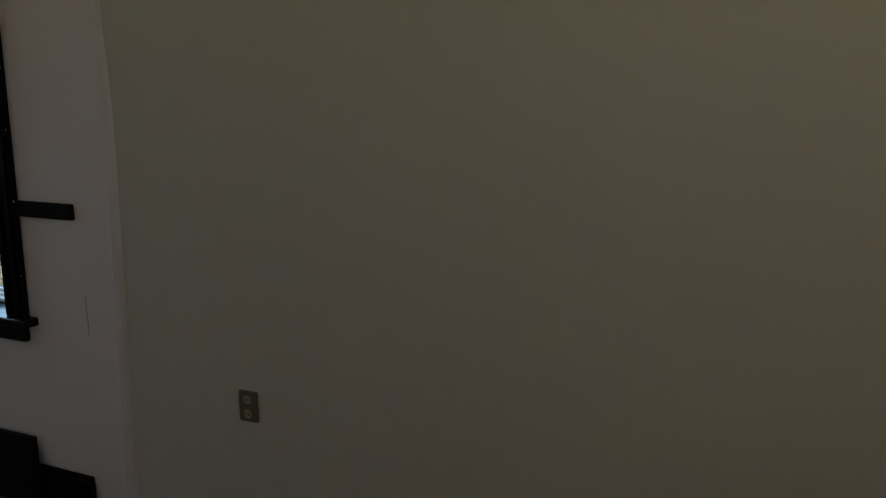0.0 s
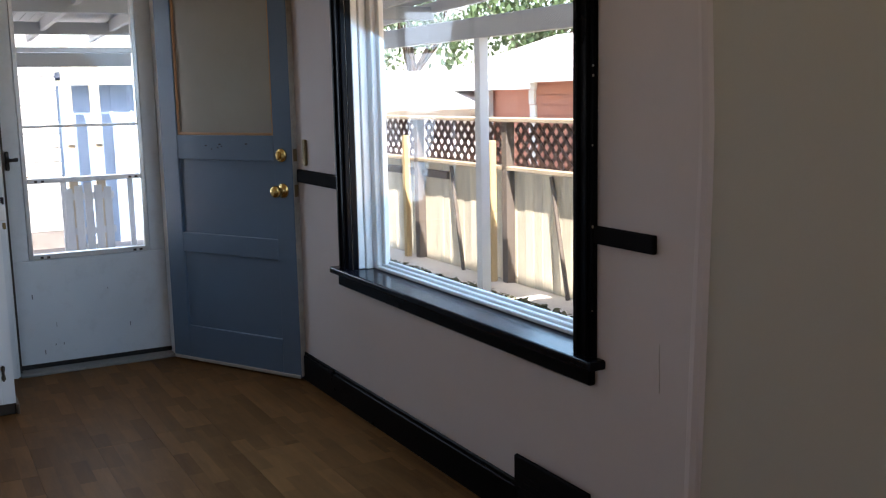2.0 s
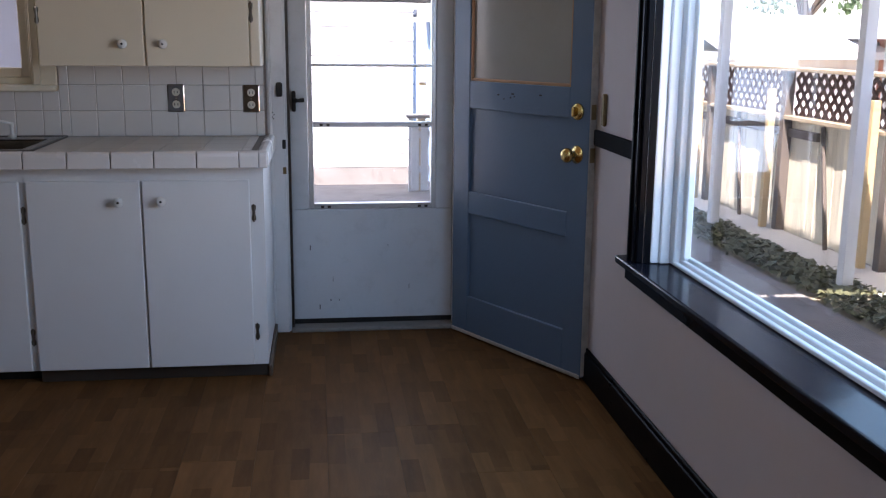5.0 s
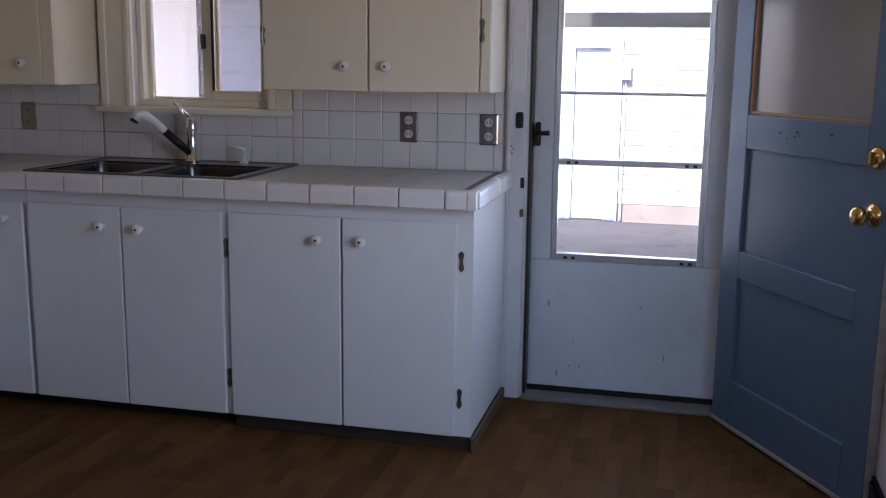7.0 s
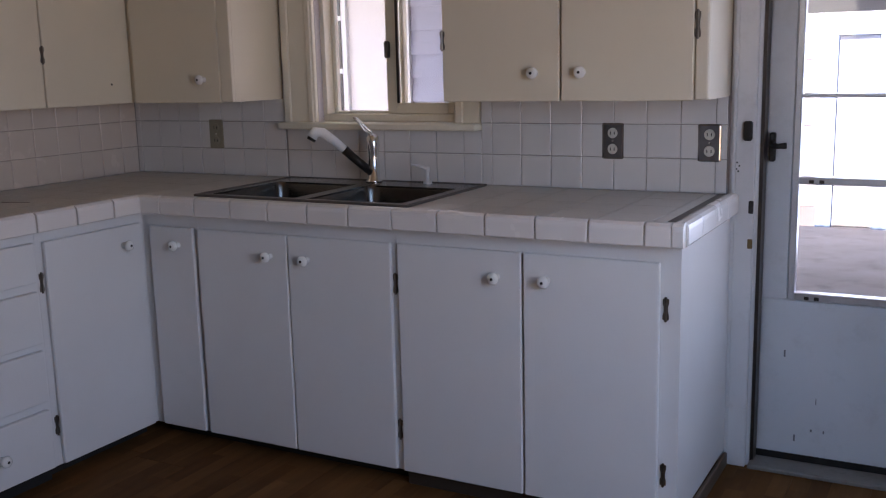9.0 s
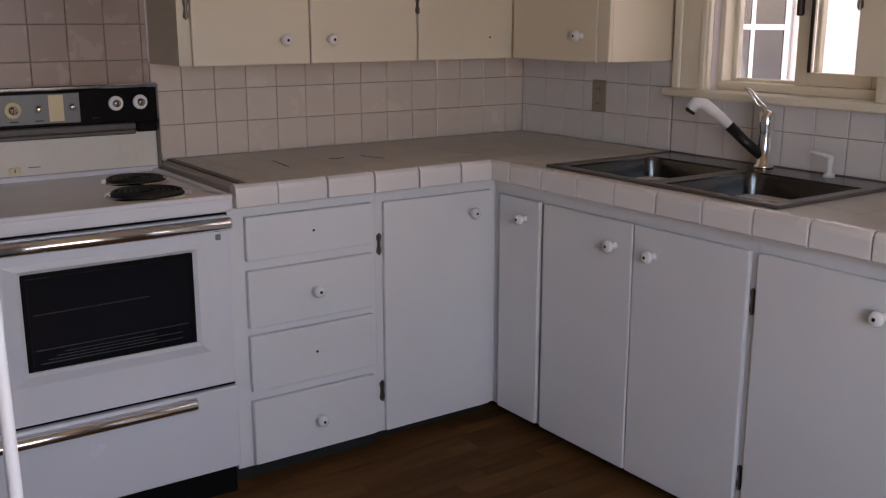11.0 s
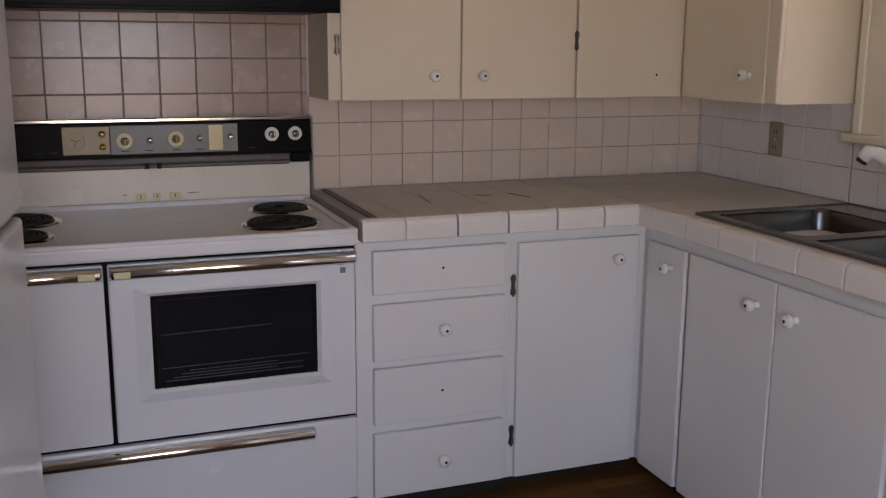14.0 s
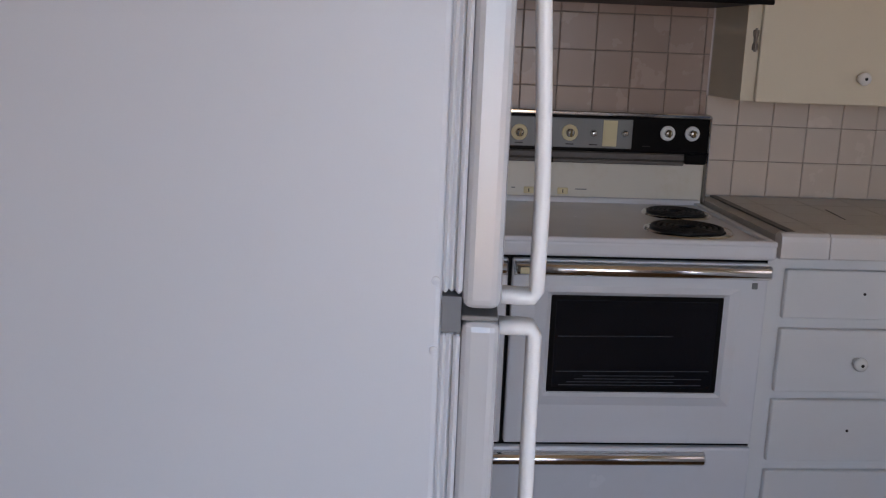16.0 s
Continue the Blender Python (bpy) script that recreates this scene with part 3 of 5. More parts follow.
lat = part("latch", box(2.610, 2.628, SY0 - 0.022, SY0, 0.985, 1.075, bev=0.004), IRON, storm, "black storm door latch")
part("lever", tube([(2.619, SY0 - 0.030, 1.035), (2.640, SY0 - 0.034, 1.034), (2.664, SY0 - 0.030, 1.036)], [0.011, 0.008, 0.010]), IRON, lat, smooth=True)
part("spindle", box(2.613, 2.626, SY0 - 0.034, SY0 - 0.02, 1.02, 1.05, bev=0.003), IRON, lat)
rng = random.Random(4)
for i in range(7):
    x, z = rng.uniform(2.66, 3.27), rng.uniform(0.07, 0.52)
    h = rng.choice((0.006, 0.008, 0.022, 0.010))
    part("scratch", box(x, x + rng.uniform(0.002, 0.006), SY0 - 0.0012, SY0 + 0.001, z, z + h), GAP_GREY, storm)

# inner door, half glazed, swung into the room
HX, HY = 3.330, -0.050
FXE, FYE = 3.733, -0.788
DW = math.hypot(FXE - HX, FYE - HY)
DM = Matrix.Translation((HX, HY, 0)) @ Matrix.Rotation(math.atan2(FYE - HY, FXE - HX), 4, "Z")
blue = tagged(new("door_2"), "blue painted half-glazed back door standing open, brass knobs", "door", kind="structure")
blue.location = (HX, HY, 0.012)


def on_door(name, bm, material, parent=None, label="", smooth=False):
    bmesh.ops.transform(bm, matrix=DM, verts=bm.verts)
    return part(name, bm, material, parent or blue, label, smooth)


TH = 0.020   # half thickness, room side is -y
for x0, x1 in ((0.0, 0.112), (DW - 0.108, DW)):
    on_door("stile", box(x0, x1, -TH, TH, 0.014, 2.035, bev=0.003), DOOR_BLUE)
for z0, z1 in ((0.014, 0.185), (0.560, 0.655), (1.015, 1.130), (1.92, 2.035)):
    on_door("rail", box(0.112, DW - 0.108, -TH, TH, z0, z1, bev=0.002), DOOR_BLUE)
for z0, z1 in ((0.185, 0.560), (0.655, 1.015)):
    on_door("panel", box(0.110, DW - 0.106, -0.006, 0.006, z0 - 0.002, z1 + 0.002), DOOR_BLUE)
on_door("door_glass", box(0.115, DW - 0.111, -0.004, 0.004, 1.128, 1.922), FROST, label="old hazy glass pane")
for a in ((0.112, 0.124, 1.130, 1.92), (DW - 0.118, DW - 0.108, 1.130, 1.92), (0.124, DW - 0.118, 1.130, 1.142)):
    on_door("glazing_bead", box(a[0], a[1], -0.016, -0.004, a[2], a[3], bev=0.003), BARE_WOOD, label="bare wood glazing bead")
on_door("edge_strip", box(DW, DW + 0.0015, -TH + 0.003, TH - 0.003, 0.02, 2.03), WORN_WOOD, label="worn pale door edge")
on_door("bottom_sweep", box(0.002, DW - 0.002, -TH - 0.004, -TH + 0.001, 0.010, 0.026, bev=0.002), WORN_WOOD, label="pale worn sweep strip")
KX = DW - 0.060
knob = lathe([(0.0, 0.0), (0.034, 0.0), (0.034, 0.004), (0.020, 0.009), (0.012, 0.013), (0.012, 0.030), (0.021, 0.036), (0.028, 0.046), (0.027, 0.058), (0.018, 0.066), (0, 0.068)], "-Y", (KX, -TH, 0.882), 24)
on_door("door_knob", knob, BRASS, label="polished brass door knob", smooth=True)
knob = lathe([(0.0, 0.0), (0.034, 0.0), (0.034, 0.004), (0.020, 0.009), (0.012, 0.013), (0.012, 0.030), (0.021, 0.036), (0.028, 0.046), (0.027, 0.058), (0.018, 0.066), (0, 0.068)], "Y", (KX, TH, 0.882), 24)
on_door("door_knob", knob, BRASS, smooth=True)
db = on_door("deadbolt", lathe([(0, 0), (0.032, 0), (0.031, 0.008), (0.024, 0.013), (0, 0.014)], "-Y", (KX, -TH, 1.042), 24), BRASS, label="brass deadbolt", smooth=True)
on_door("thumb_turn", box(KX - 0.006, KX + 0.006, -TH - 0.034, -TH - 0.012, 1.024, 1.060, bev=0.004), BRASS, db)
on_door("latch_plate", box(DW + 0.001, DW + 0.003, -0.012, 0.012, 0.855, 0.91), BRASS_OLD)
on_door("latch_plate", box(DW + 0.001, DW + 0.003, -0.012, 0.012, 1.015, 1.07), BRASS_OLD)
rng = random.Random(9)
for x, z, w in ((0.30, 1.078, 0.012), (0.34, 1.062, 0.006), (0.39, 1.085, 0.016), (0.405, 1.075, 0.008), (0.38, 1.070, 0.010), (0.56, 1.088, 0.014)):
    on_door("chip", box(x, x + w, -TH - 0.0008, -TH, z, z + 0.006), IRON)
single("wall_strike", box(EX - 0.014, EX, -0.905, -0.875, 1.00, 1.115, bev=0.004), BRASS_OLD, "old brass latch plate on the wall behind the door", "latch")


# ---------------- cabinets ----------------
def knob_mesh(axis, place):
    return lathe([(0, 0), (0.011, 0), (0.0095, 0.004), (0.0075, 0.010), (0.010, 0.015), (0.0165, 0.020), (0.0185, 0.026), (0.0165, 0.032), (0.010, 0.036), (0, 0.0365)], axis, place, 18)


def add_knob(parent, axis, place):
    k = part("knob", knob_mesh(axis, place), CERAMIC, parent, "white ceramic knob with dark screw", smooth=True)
    d = {"-Y": (0, -1, 0), "X": (1, 0, 0)}[axis]
    tip = Vector(place) + Vector(d) * 0.0362
    part("screw", lathe([(0, 0), (0.0045, 0), (0.0045, 0.0012), (0, 0.0014)], axis, tip, 10), IRON, k)


def add_hinge(parent, axis, u, z, face, long=0.062):
    """A small butterfly hinge on a cabinet's face: two waisted leaves on a pin."""
    bm = bmesh.new()
    for s in (-1, 1):
        top = [(0.001, 0.5), (0.0085, 0.46), (0.0085, 0.26), (0.0055, 0.10), (0.0055, -0.10), (0.0085, -0.26), (0.0085, -0.46), (0.001, -0.5)]
        lo = [bm.verts.new((s * a, 0, b * long)) for a, b in top]
        hi = [bm.verts.new((s * a, 0.0022, b * long)) for a, b in top]
        bm.faces.new(lo), bm.faces.new(hi)
        for k in range(8):
            bm.faces.new((lo[k], lo[(k + 1) % 8], hi[(k + 1) % 8], hi[k]))
    join(bm, tube([(0, 0.003, -long / 2 - 0.003), (0, 0.003, long / 2 + 0.003)], 0.0036, 8))
    m = Matrix.Translation((u, face, z)) @ pose(0, 0, 0, 0, 0, 180) if axis == "-Y" else Matrix.Translation((face, u, z)) @ pose(0, 0, 0, 0, 0, -90)
    bmesh.ops.transform(bm, matrix=m, verts=bm.verts)
    bmesh.ops.recalc_face_normals(bm, faces=bm.faces)
    part("hinge", bm, HINGE_BRONZE, parent, "worn bronze butterfly hinge")


def slab(x0, x1, y0, y1, z0, z1):
    return box(x0, x1, y0, y1, z0, z1, bev=0.004, seg=2)


BF = 0.604      # face of the base cabinets
TOP = 0.828     # top of the base cabinets


def base_north(x0, x1, doors, label, hinges=()):
    c = thing("base_cabinet", ((x0 + x1) / 2, -0.3, 0), label, "cabinet", "base cabinets along the sink wall")
    part("carcass", box(x0, x1, -BF, -0.002, 0.050, TOP), WHITE_CAB, c)
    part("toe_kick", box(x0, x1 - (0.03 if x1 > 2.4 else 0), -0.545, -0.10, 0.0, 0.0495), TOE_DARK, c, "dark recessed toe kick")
    for a, b, k in doors:
        d = part("door", slab(a + 0.0015, b - 0.0015, -BF - 0.019, -BF - 0.003, 0.054, 0.780), WHITE_CAB, c)
        add_knob(d, "-Y", (k[0], -BF - 0.019, k[1]))
    for u, z in hinges:
        add_hinge(c, "-Y", u, z, -BF - 0.0005)
    return c


base_north(0.606, 0.858, [(0.650, 0.849, (0.782, 0.719))], "narrow white painted corner base cabinet")
base_north(0.8585, 1.646, [(0.868, 1.244, (1.176, 0.708)), (1.247, 1.634, (1.324, 0.706))], "white painted two-door base cabinet under the sink",
           [(1.640, 0.652), (1.640, 0.184)])
c = base_north(1.6465, 2.515, [(1.656, 2.065, (1.989, 0.704)), (2.069, 2.464, (2.142, 0.706))], "white painted two-door base cabinet at the counter's end",
               [(2.476, 0.652), (2.476, 0.184)])
part("end_trim", box(2.515, 2.528, -BF - 0.004, -0.03, 0.0, 0.045, bev=0.003), SHOE_WOOD, c, "unpainted wood shoe strip on the floor")
part("front_shoe", box(1.655, 2.514, -BF + 0.010, -BF + 0.022, 0.0, 0.0495, bev=0.003), SHOE_DARK, c, "unpainted brown shoe strip")
part("scribe", box(2.496, 2.516, -0.020, -0.002, 0.046, TOP - 0.04), WORN_WOOD, c)

c = thing("base_cabinet", (0.3, -1.28, 0), "white painted drawer base cabinet with four drawers beside the stove", "cabinet", "base cabinets beside the stove")
part("carcass", box(0.002, BF, -1.532, -1.062, 0.050, TOP), WHITE_CAB, c)
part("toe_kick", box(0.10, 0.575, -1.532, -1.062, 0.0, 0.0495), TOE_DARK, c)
for z0, z1, kz, has in ((0.668, 0.794, 0.735, False), (0.472, 0.640, 0.557, True), (0.282, 0.450, 0.368, False), (0.058, 0.254, 0.156, True)):
    d = part("drawer", slab(BF + 0.003, BF + 0.024, -1.487, -1.083, z0, z1), WHITE_CAB, c)
    if has:
        add_knob(d, "X", (BF + 0.024, -1.280, kz))
    else:
        part("screw_hole", lathe([(0, 0), (0.004, 0), (0.004, 0.0008), (0, 0.0009)], "X", (BF + 0.024, -1.280, kz), 10), IRON, d)
c = thing("base_cabinet", (0.3, -0.83, 0), "white painted single-door base cabinet in the corner", "cabinet", "base cabinets beside the stove")
part("carcass", box(0.002, BF, -1.0615, -0.606, 0.050, TOP), WHITE_CAB, c)
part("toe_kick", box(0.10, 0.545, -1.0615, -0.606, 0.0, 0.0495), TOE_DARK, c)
d = part("door", slab(BF + 0.003, BF + 0.019, -1.040, -0.632, 0.054, 0.790), WHITE_CAB, c)
add_knob(d, "X", (BF + 0.019, -0.716, 0.724))
add_hinge(c, "X", -1.050, 0.660, BF + 0.0005)
add_hinge(c, "X", -1.046, 0.186, BF + 0.0005)
single("filler_panel", box(0.002, 0.6055, -0.6055, -0.002, 0.05, TOP), WHITE_CAB, "white blind corner cabinet box under the counter", "cabinet")

# wall cabinets
UZ0, UZ1 = 1.190, 2.28
UF = 0.262
c = thing("wall_cabinet", (0.13, -0.9, UZ0), "cream painted wall cabinet with three doors over the counter", "cabinet", "wall cabinets")
part("carcass", box(0.002, UF, -1.515, -0.302, UZ0, UZ1), CREAM_CAB, c)
for a, b, k in ((-1.480, -1.095, -1.187), (-1.092, -0.692, -1.026), (-0.688, -0.283, None)):
    d = part("door", slab(UF + 0.003, UF + 0.019, a + 0.0015, b - 0.0015, UZ0 - 0.002, UZ1 - 0.03), CREAM_CAB, c)
    if k:
        add_knob(d, "X", (UF + 0.019, k, 1.262))
    else:
        part("screw_hole", lathe([(0, 0), (0.004, 0), (0.004, 0.0008), (0, 0.0009)], "X", (UF + 0.019, -0.385, 1.262), 10), IRON, d)
add_hinge(c, "X", -1.488, 1.355, UF + 0.0005, 0.058)
add_hinge(c, "X", -0.692, 1.372, UF + 0.019, 0.058)
c = thing("wall_cabinet", (0.55, -0.15, UZ0), "cream painted wall cabinet beside the sink window", "cabinet", "wall cabinets")
part("carcass", box(0.002, 0.790, -0.283, -0.002, UZ0, UZ1), CREAM_CAB, c)
d = part("door", slab(0.310, 0.735, -0.302, -0.286, UZ0 - 0.002, UZ1 - 0.03), CREAM_CAB, c)
add_knob(d, "-Y", (0.662, -0.302, 1.272))
part("face_stile", slab(0.737, 0.791, -0.300, -0.283, UZ0, UZ1), CREAM_CAB, c)
part("hook", box(0.7905, 0.802, -0.20, -0.17, 1.58, 1.63, bev=0.003), BRASS_OLD, c, "small brass catch on the side")
c = thing("wall_cabinet", (2.1, -0.15, UZ0), "cream painted two-door wall cabinet beside the back door", "cabinet", "wall cabinets")
part("carcass", box(1.652, 2.500, -0.283, -0.002, UZ0, UZ1), CREAM_CAB, c)
for a, b, k in ((1.656, 2.055, 1.976), (2.059, 2.460, 2.129)):
    d = part("door", slab(a + 0.0015, b - 0.0015, -0.302, -0.286, UZ0 - 0.002, UZ1 - 0.03), CREAM_CAB, c)
    add_knob(d, "-Y", (k, -0.302, 1.274))
part("face_stile", box(2.462, 2.501, -0.298, -0.283, UZ0, UZ1, bev=0.006, seg=2), CREAM_CAB, c)
add_hinge(c, "-Y", 2.468, 1.40, -0.2985, 0.075)
add_hinge(c, "-Y", 1.659, 1.38, -0.302, 0.06)

# ---------------- countertop with sink cut-out ----------------
CT = 0.885
SKX0, SKX1, SKY0, SKY1 = 0.845, 1.675, -0.585, -0.045
counter = thing("countertop", (0.6, -0.3, TOP), "L-shaped worktop of pale tiles with white cap edging", "countertop")
bm = bmesh.new()
for b in ((0.002, SKX0 + 0.03, -0.640, -0.012), (SKX0 + 0.03, SKX1 - 0.03, -0.640, SKY0 + 0.03), (SKX0 + 0.03, SKX1 - 0.03, SKY1 - 0.03, -0.012), (SKX1 - 0.03, 2.520, -0.640, -0.012), (0.012, 0.640, -1.525, -0.640)):
    bx(bm, *b, TOP + 0.0005, CT - 0.004)
part("bed", bm, COUNTER_GROUT, counter, "grouted tile bed")

part("cap_backing", box(0.645, 2.520, -0.6452, -0.6404, TOP + 0.001, CT - 0.004), GROUT, counter, "brown joints behind the cap tiles")
part("cap_backing", box(0.6404, 0.6452, -1.525, -0.6404, TOP + 0.001, CT - 0.004), GROUT, counter)
# sink
sink = thing("sink", (1.26, -0.31, CT), "double bowl stainless steel sink set in the tiled counter", "sink")


def bowl(x0, x1, y0, y1, depth):
    """A rounded basin, open above."""
    bm = bmesh.new()
    r, seg, prev = 0.055, 5, None
    for inset, z in ((0, CT + 0.006), (0.006, CT - 0.01), (0.012, CT - depth * 0.5), (0.020, CT - depth + 0.03), (0.035, CT - depth + 0.008), (0.07, CT - depth)):
        ring = []
        for cx, cy, a0 in ((x1 - r, y1 - r, 0), (x0 + r, y1 - r, 90), (x0 + r, y0 + r, 180), (x1 - r, y0 + r, 270)):
            for k in range(seg + 1):
                a = radians(a0 + 90 * k / seg)
                rr = max(r - inset, 0.004)
                dx, dy = math.copysign(1, math.cos(radians(a0 + 45))), math.copysign(1, math.sin(radians(a0 + 45)))
                ring.append(bm.verts.new((cx - (inset - (r - rr)) * dx + rr * math.cos(a), cy - (inset - (r - rr)) * dy + rr * math.sin(a), z)))
        if prev:
            for k in range(len(ring)):
                j = (k + 1) % len(ring)
                bm.faces.new((prev[k], prev[j], ring[j], ring[k]))
        prev = ring
    bm.faces.new(prev)
    bmesh.ops.recalc_face_normals(bm, faces=bm.faces)
    for f in bm.faces:
        f.normal_flip()
    return bm


B1, B2 = (0.880, 1.235), (1.275, 1.640)
BY0, BY1 = -0.553, -0.170
part("bowl", bowl(*B1, BY0, BY1, 0.17), STEEL, sink, smooth=True)
part("bowl", bowl(*B2, BY0, BY1, 0.17), STEEL, sink, smooth=True)
bm = bmesh.new()
for b in ((SKX0, B1[0] + 0.006, SKY0, SKY1), (B2[1] - 0.006, SKX1, SKY0, SKY1), (B1[0] + 0.006, B2[1] - 0.006, SKY0, BY0 + 0.006), (B1[0] + 0.006, B2[1] - 0.006, BY1 - 0.006, SKY1), (B1[1] - 0.006, B2[0] + 0.006, BY0 + 0.006, BY1 - 0.006)):
    bx(bm, *b, CT + 0.001, CT + 0.006)
part("rim", bm, STEEL, sink, "brushed steel rim")
bm = bmesh.new()
for x0, x1, y0, y1 in ((SKX0 - 0.007, SKX0 + 0.004, SKY0 - 0.006, SKY1 + 0.006), (SKX1 - 0.004, SKX1 + 0.007, SKY0 - 0.006, SKY1 + 0.006), (SKX0, SKX1, SKY0 - 0.006, SKY0 + 0.004), (SKX0, SKX1, SKY1 - 0.004, SKY1 + 0.006)):
    bx(bm, x0, x1, y0, y1, CT + 0.0005, CT + 0.009, 0.002)
part("edge_bead", bm, DARK_STRIP, sink, "dark rolled rim edge")
for b in (B1, B2):
    part("drain", lathe([(0, 0), (0.045, 0), (0.043, 0.003), (0.030, 0.001), (0, 0.0005)], "Z", ((b[0] + b[1]) / 2, -0.36, CT - 0.1695), 20), CHROME, sink, smooth=True)

fx, fy = 1.250, -0.090
fau = thing("faucet", (fx, fy, CT), "chrome pull-out faucet with white spray head", "faucet")
part("base", lathe([(0, 0.006), (0.030, 0.006), (0.030, 0.012), (0.022, 0.020), (0.021, 0.11), (0.024, 0.135), (0.024, 0.165), (0.016, 0.178), (0, 0.180)], "Z", (fx, fy, CT), 20), CHROME, fau, smooth=True)
sp = part("spout", tube([(fx - 0.0050, fy - 0.0120, CT + 0.045), (fx - 0.0396, fy - 0.0440, CT + 0.085), (fx - 0.0748, fy - 0.0748, CT + 0.130)], [0.016, 0.015, 0.0165], 14), IRON, fau, "dark spout sleeve", smooth=True)
part("spray_head", tube([(fx - 0.0686, fy - 0.0695, CT + 0.122), (fx - 0.1012, fy - 0.0968, CT + 0.162), (fx - 0.1320, fy - 0.1232, CT + 0.193), (fx - 0.1514, fy - 0.1390, CT + 0.196), (fx - 0.1619, fy - 0.1478, CT + 0.176)], [0.014, 0.015, 0.0175, 0.020, 0.020], 14), FRIDGE_PLASTIC, sp, "white spray head", smooth=True)
part("nozzle", tube([(fx - 0.1602, fy - 0.1461, CT + 0.178), (fx - 0.1654, fy - 0.1505, CT + 0.166)], [0.0165, 0.0155], 14), IRON, sp, smooth=True)
part("lever", tube([(fx, fy, CT + 0.175), (fx - 0.0200, fy - 0.0220, CT + 0.195), (fx - 0.0396, fy - 0.0396, CT + 0.232), (fx - 0.0484, fy - 0.0440, CT + 0.240), (fx - 0.0414, fy - 0.0300, CT + 0.236), (fx - 0.0200, fy - 0.0050, CT + 0.200), (fx, fy, CT + 0.185)], 0.0042, 8), CHROME, fau, "chrome loop lever", smooth=True)
soap = thing("soap_dispenser", (1.470, -0.085, CT + 0.006), "white plastic pump of a built-in soap dispenser", "soap pump")
part("collar", lathe([(0, 0.0), (0.017, 0.0), (0.015, 0.008), (0.007, 0.014), (0.007, 0.042), (0.009, 0.044), (0.009, 0.060), (0, 0.062)], "Z", (1.470, -0.085, CT + 0.006), 16), FRIDGE_PLASTIC, soap, smooth=True)
part("nozzle", tube([(1.473, -0.087, CT + 0.062), (1.445, -0.105, CT + 0.072), (1.423, -0.117, CT + 0.076)], [0.006, 0.005, 0.004], 8), FRIDGE_PLASTIC, soap, smooth=True)


# outlets
def outlet(axis, u, z, plate, label, w=0.072, h=0.117, face=-0.008):
    o = thing("wall_outlet", (u, face, z) if axis == "-Y" else (face, u, z), label, "outlet", "wall outlets")
    s = 1 if axis == "-Y" else 0
    if s:
        p = part("cover_plate", box(u - w / 2, u + w / 2, face - 0.006, face + 0.002, z - h / 2, z + h / 2, bev=0.005, seg=2), plate, o)
        for dz in (-0.026, 0.026):
            r = part("receptacle", lathe([(0, 0), (0.017, 0), (0.016, 0.002), (0, 0.0022)], "-Y", (u, face - 0.006, z + dz), 16), OUTLET_FACE if plate is CHROME_DULL else plate, o)
            part("slot", box(u - 0.008, u - 0.005, face - 0.0088, face - 0.008, z + dz - 0.005, z + dz + 0.005), IRON, r)
            part("slot", box(u + 0.005, u + 0.008, face - 0.0088, face - 0.008, z + dz - 0.005, z + dz + 0.005), IRON, r)
        part("screw", lathe([(0, 0), (0.004, 0), (0.003, 0.0015), (0, 0.002)], "-Y", (u, face - 0.006, z), 10), CHROME, o)
    else:
        part("cover_plate", box(face - 0.011, face, u - w / 2, u + w / 2, z - h / 2, z + h / 2, bev=0.003, seg=2), plate, o)
        for dz in (-0.02, 0.02):
            r = part("receptacle", lathe([(0, 0), (0.013, 0), (0.012, 0.002), (0, 0.0022)], "-X", (face - 0.011, u, z + dz), 16), OUTLET_IVORY, o)
            part("slot", box(face - 0.0138, face - 0.013, u - 0.006, u - 0.004, z + dz - 0.004, z + dz + 0.004), IRON, r)
            part("slot", box(face - 0.0138, face - 0.013, u + 0.004, u + 0.006, z + dz - 0.004, z + dz + 0.004), IRON, r)
    return o


outlet("-Y", 2.127, 1.047, CHROME_DULL, "chrome duplex outlet plate on the tiled wall")
outlet("-Y", 2.441, 1.045, CHROME_DULL, "chrome duplex outlet plate beside the back door")
outlet("-Y", 0.451, 1.051, OUTLET_IVORY, "dull ivory outlet plate in the tiled corner")
outlet("X", -3.790, 0.448, OUTLET_DARK, "small tarnished outlet on the bare beige wall", 0.058, 0.084, EX + 0.003)

# ---------------- stove ----------------
SY_R, SY_L = -1.545, -2.560      # right and left end of the range
CK = 0.872                       # cooktop height
stove = thing("stove", (0.35, -2.05, 0), "white enamel vintage electric range with black control panel, wide oven", "stove")
part("body", box(0.03, 0.640, SY_L, SY_R, 0.085, CK - 0.045, bev=0.004), ENAMEL, stove)
part("plinth", box(0.08, 0.630, SY_L + 0.005, SY_R - 0.005, 0.0, 0.084), BLACK, stove, "black recessed plinth")
bm = box(0.03, 0.690, SY_L, SY_R, CK - 0.044, CK - 0.004, bev=0.010, seg=3)
top = part("cooktop", bm, ENAMEL, stove, "white enamel cooktop with raised lip")
for b in ((0.10, 0.664, SY_R - 0.022, SY_R), (0.10, 0.664, SY_L, SY_L + 0.022), (0.665, 0.690, SY_L, SY_R)):
    part("lip", box(*b, CK - 0.012, CK + 0.004, bev=0.006, seg=2), ENAMEL, top)
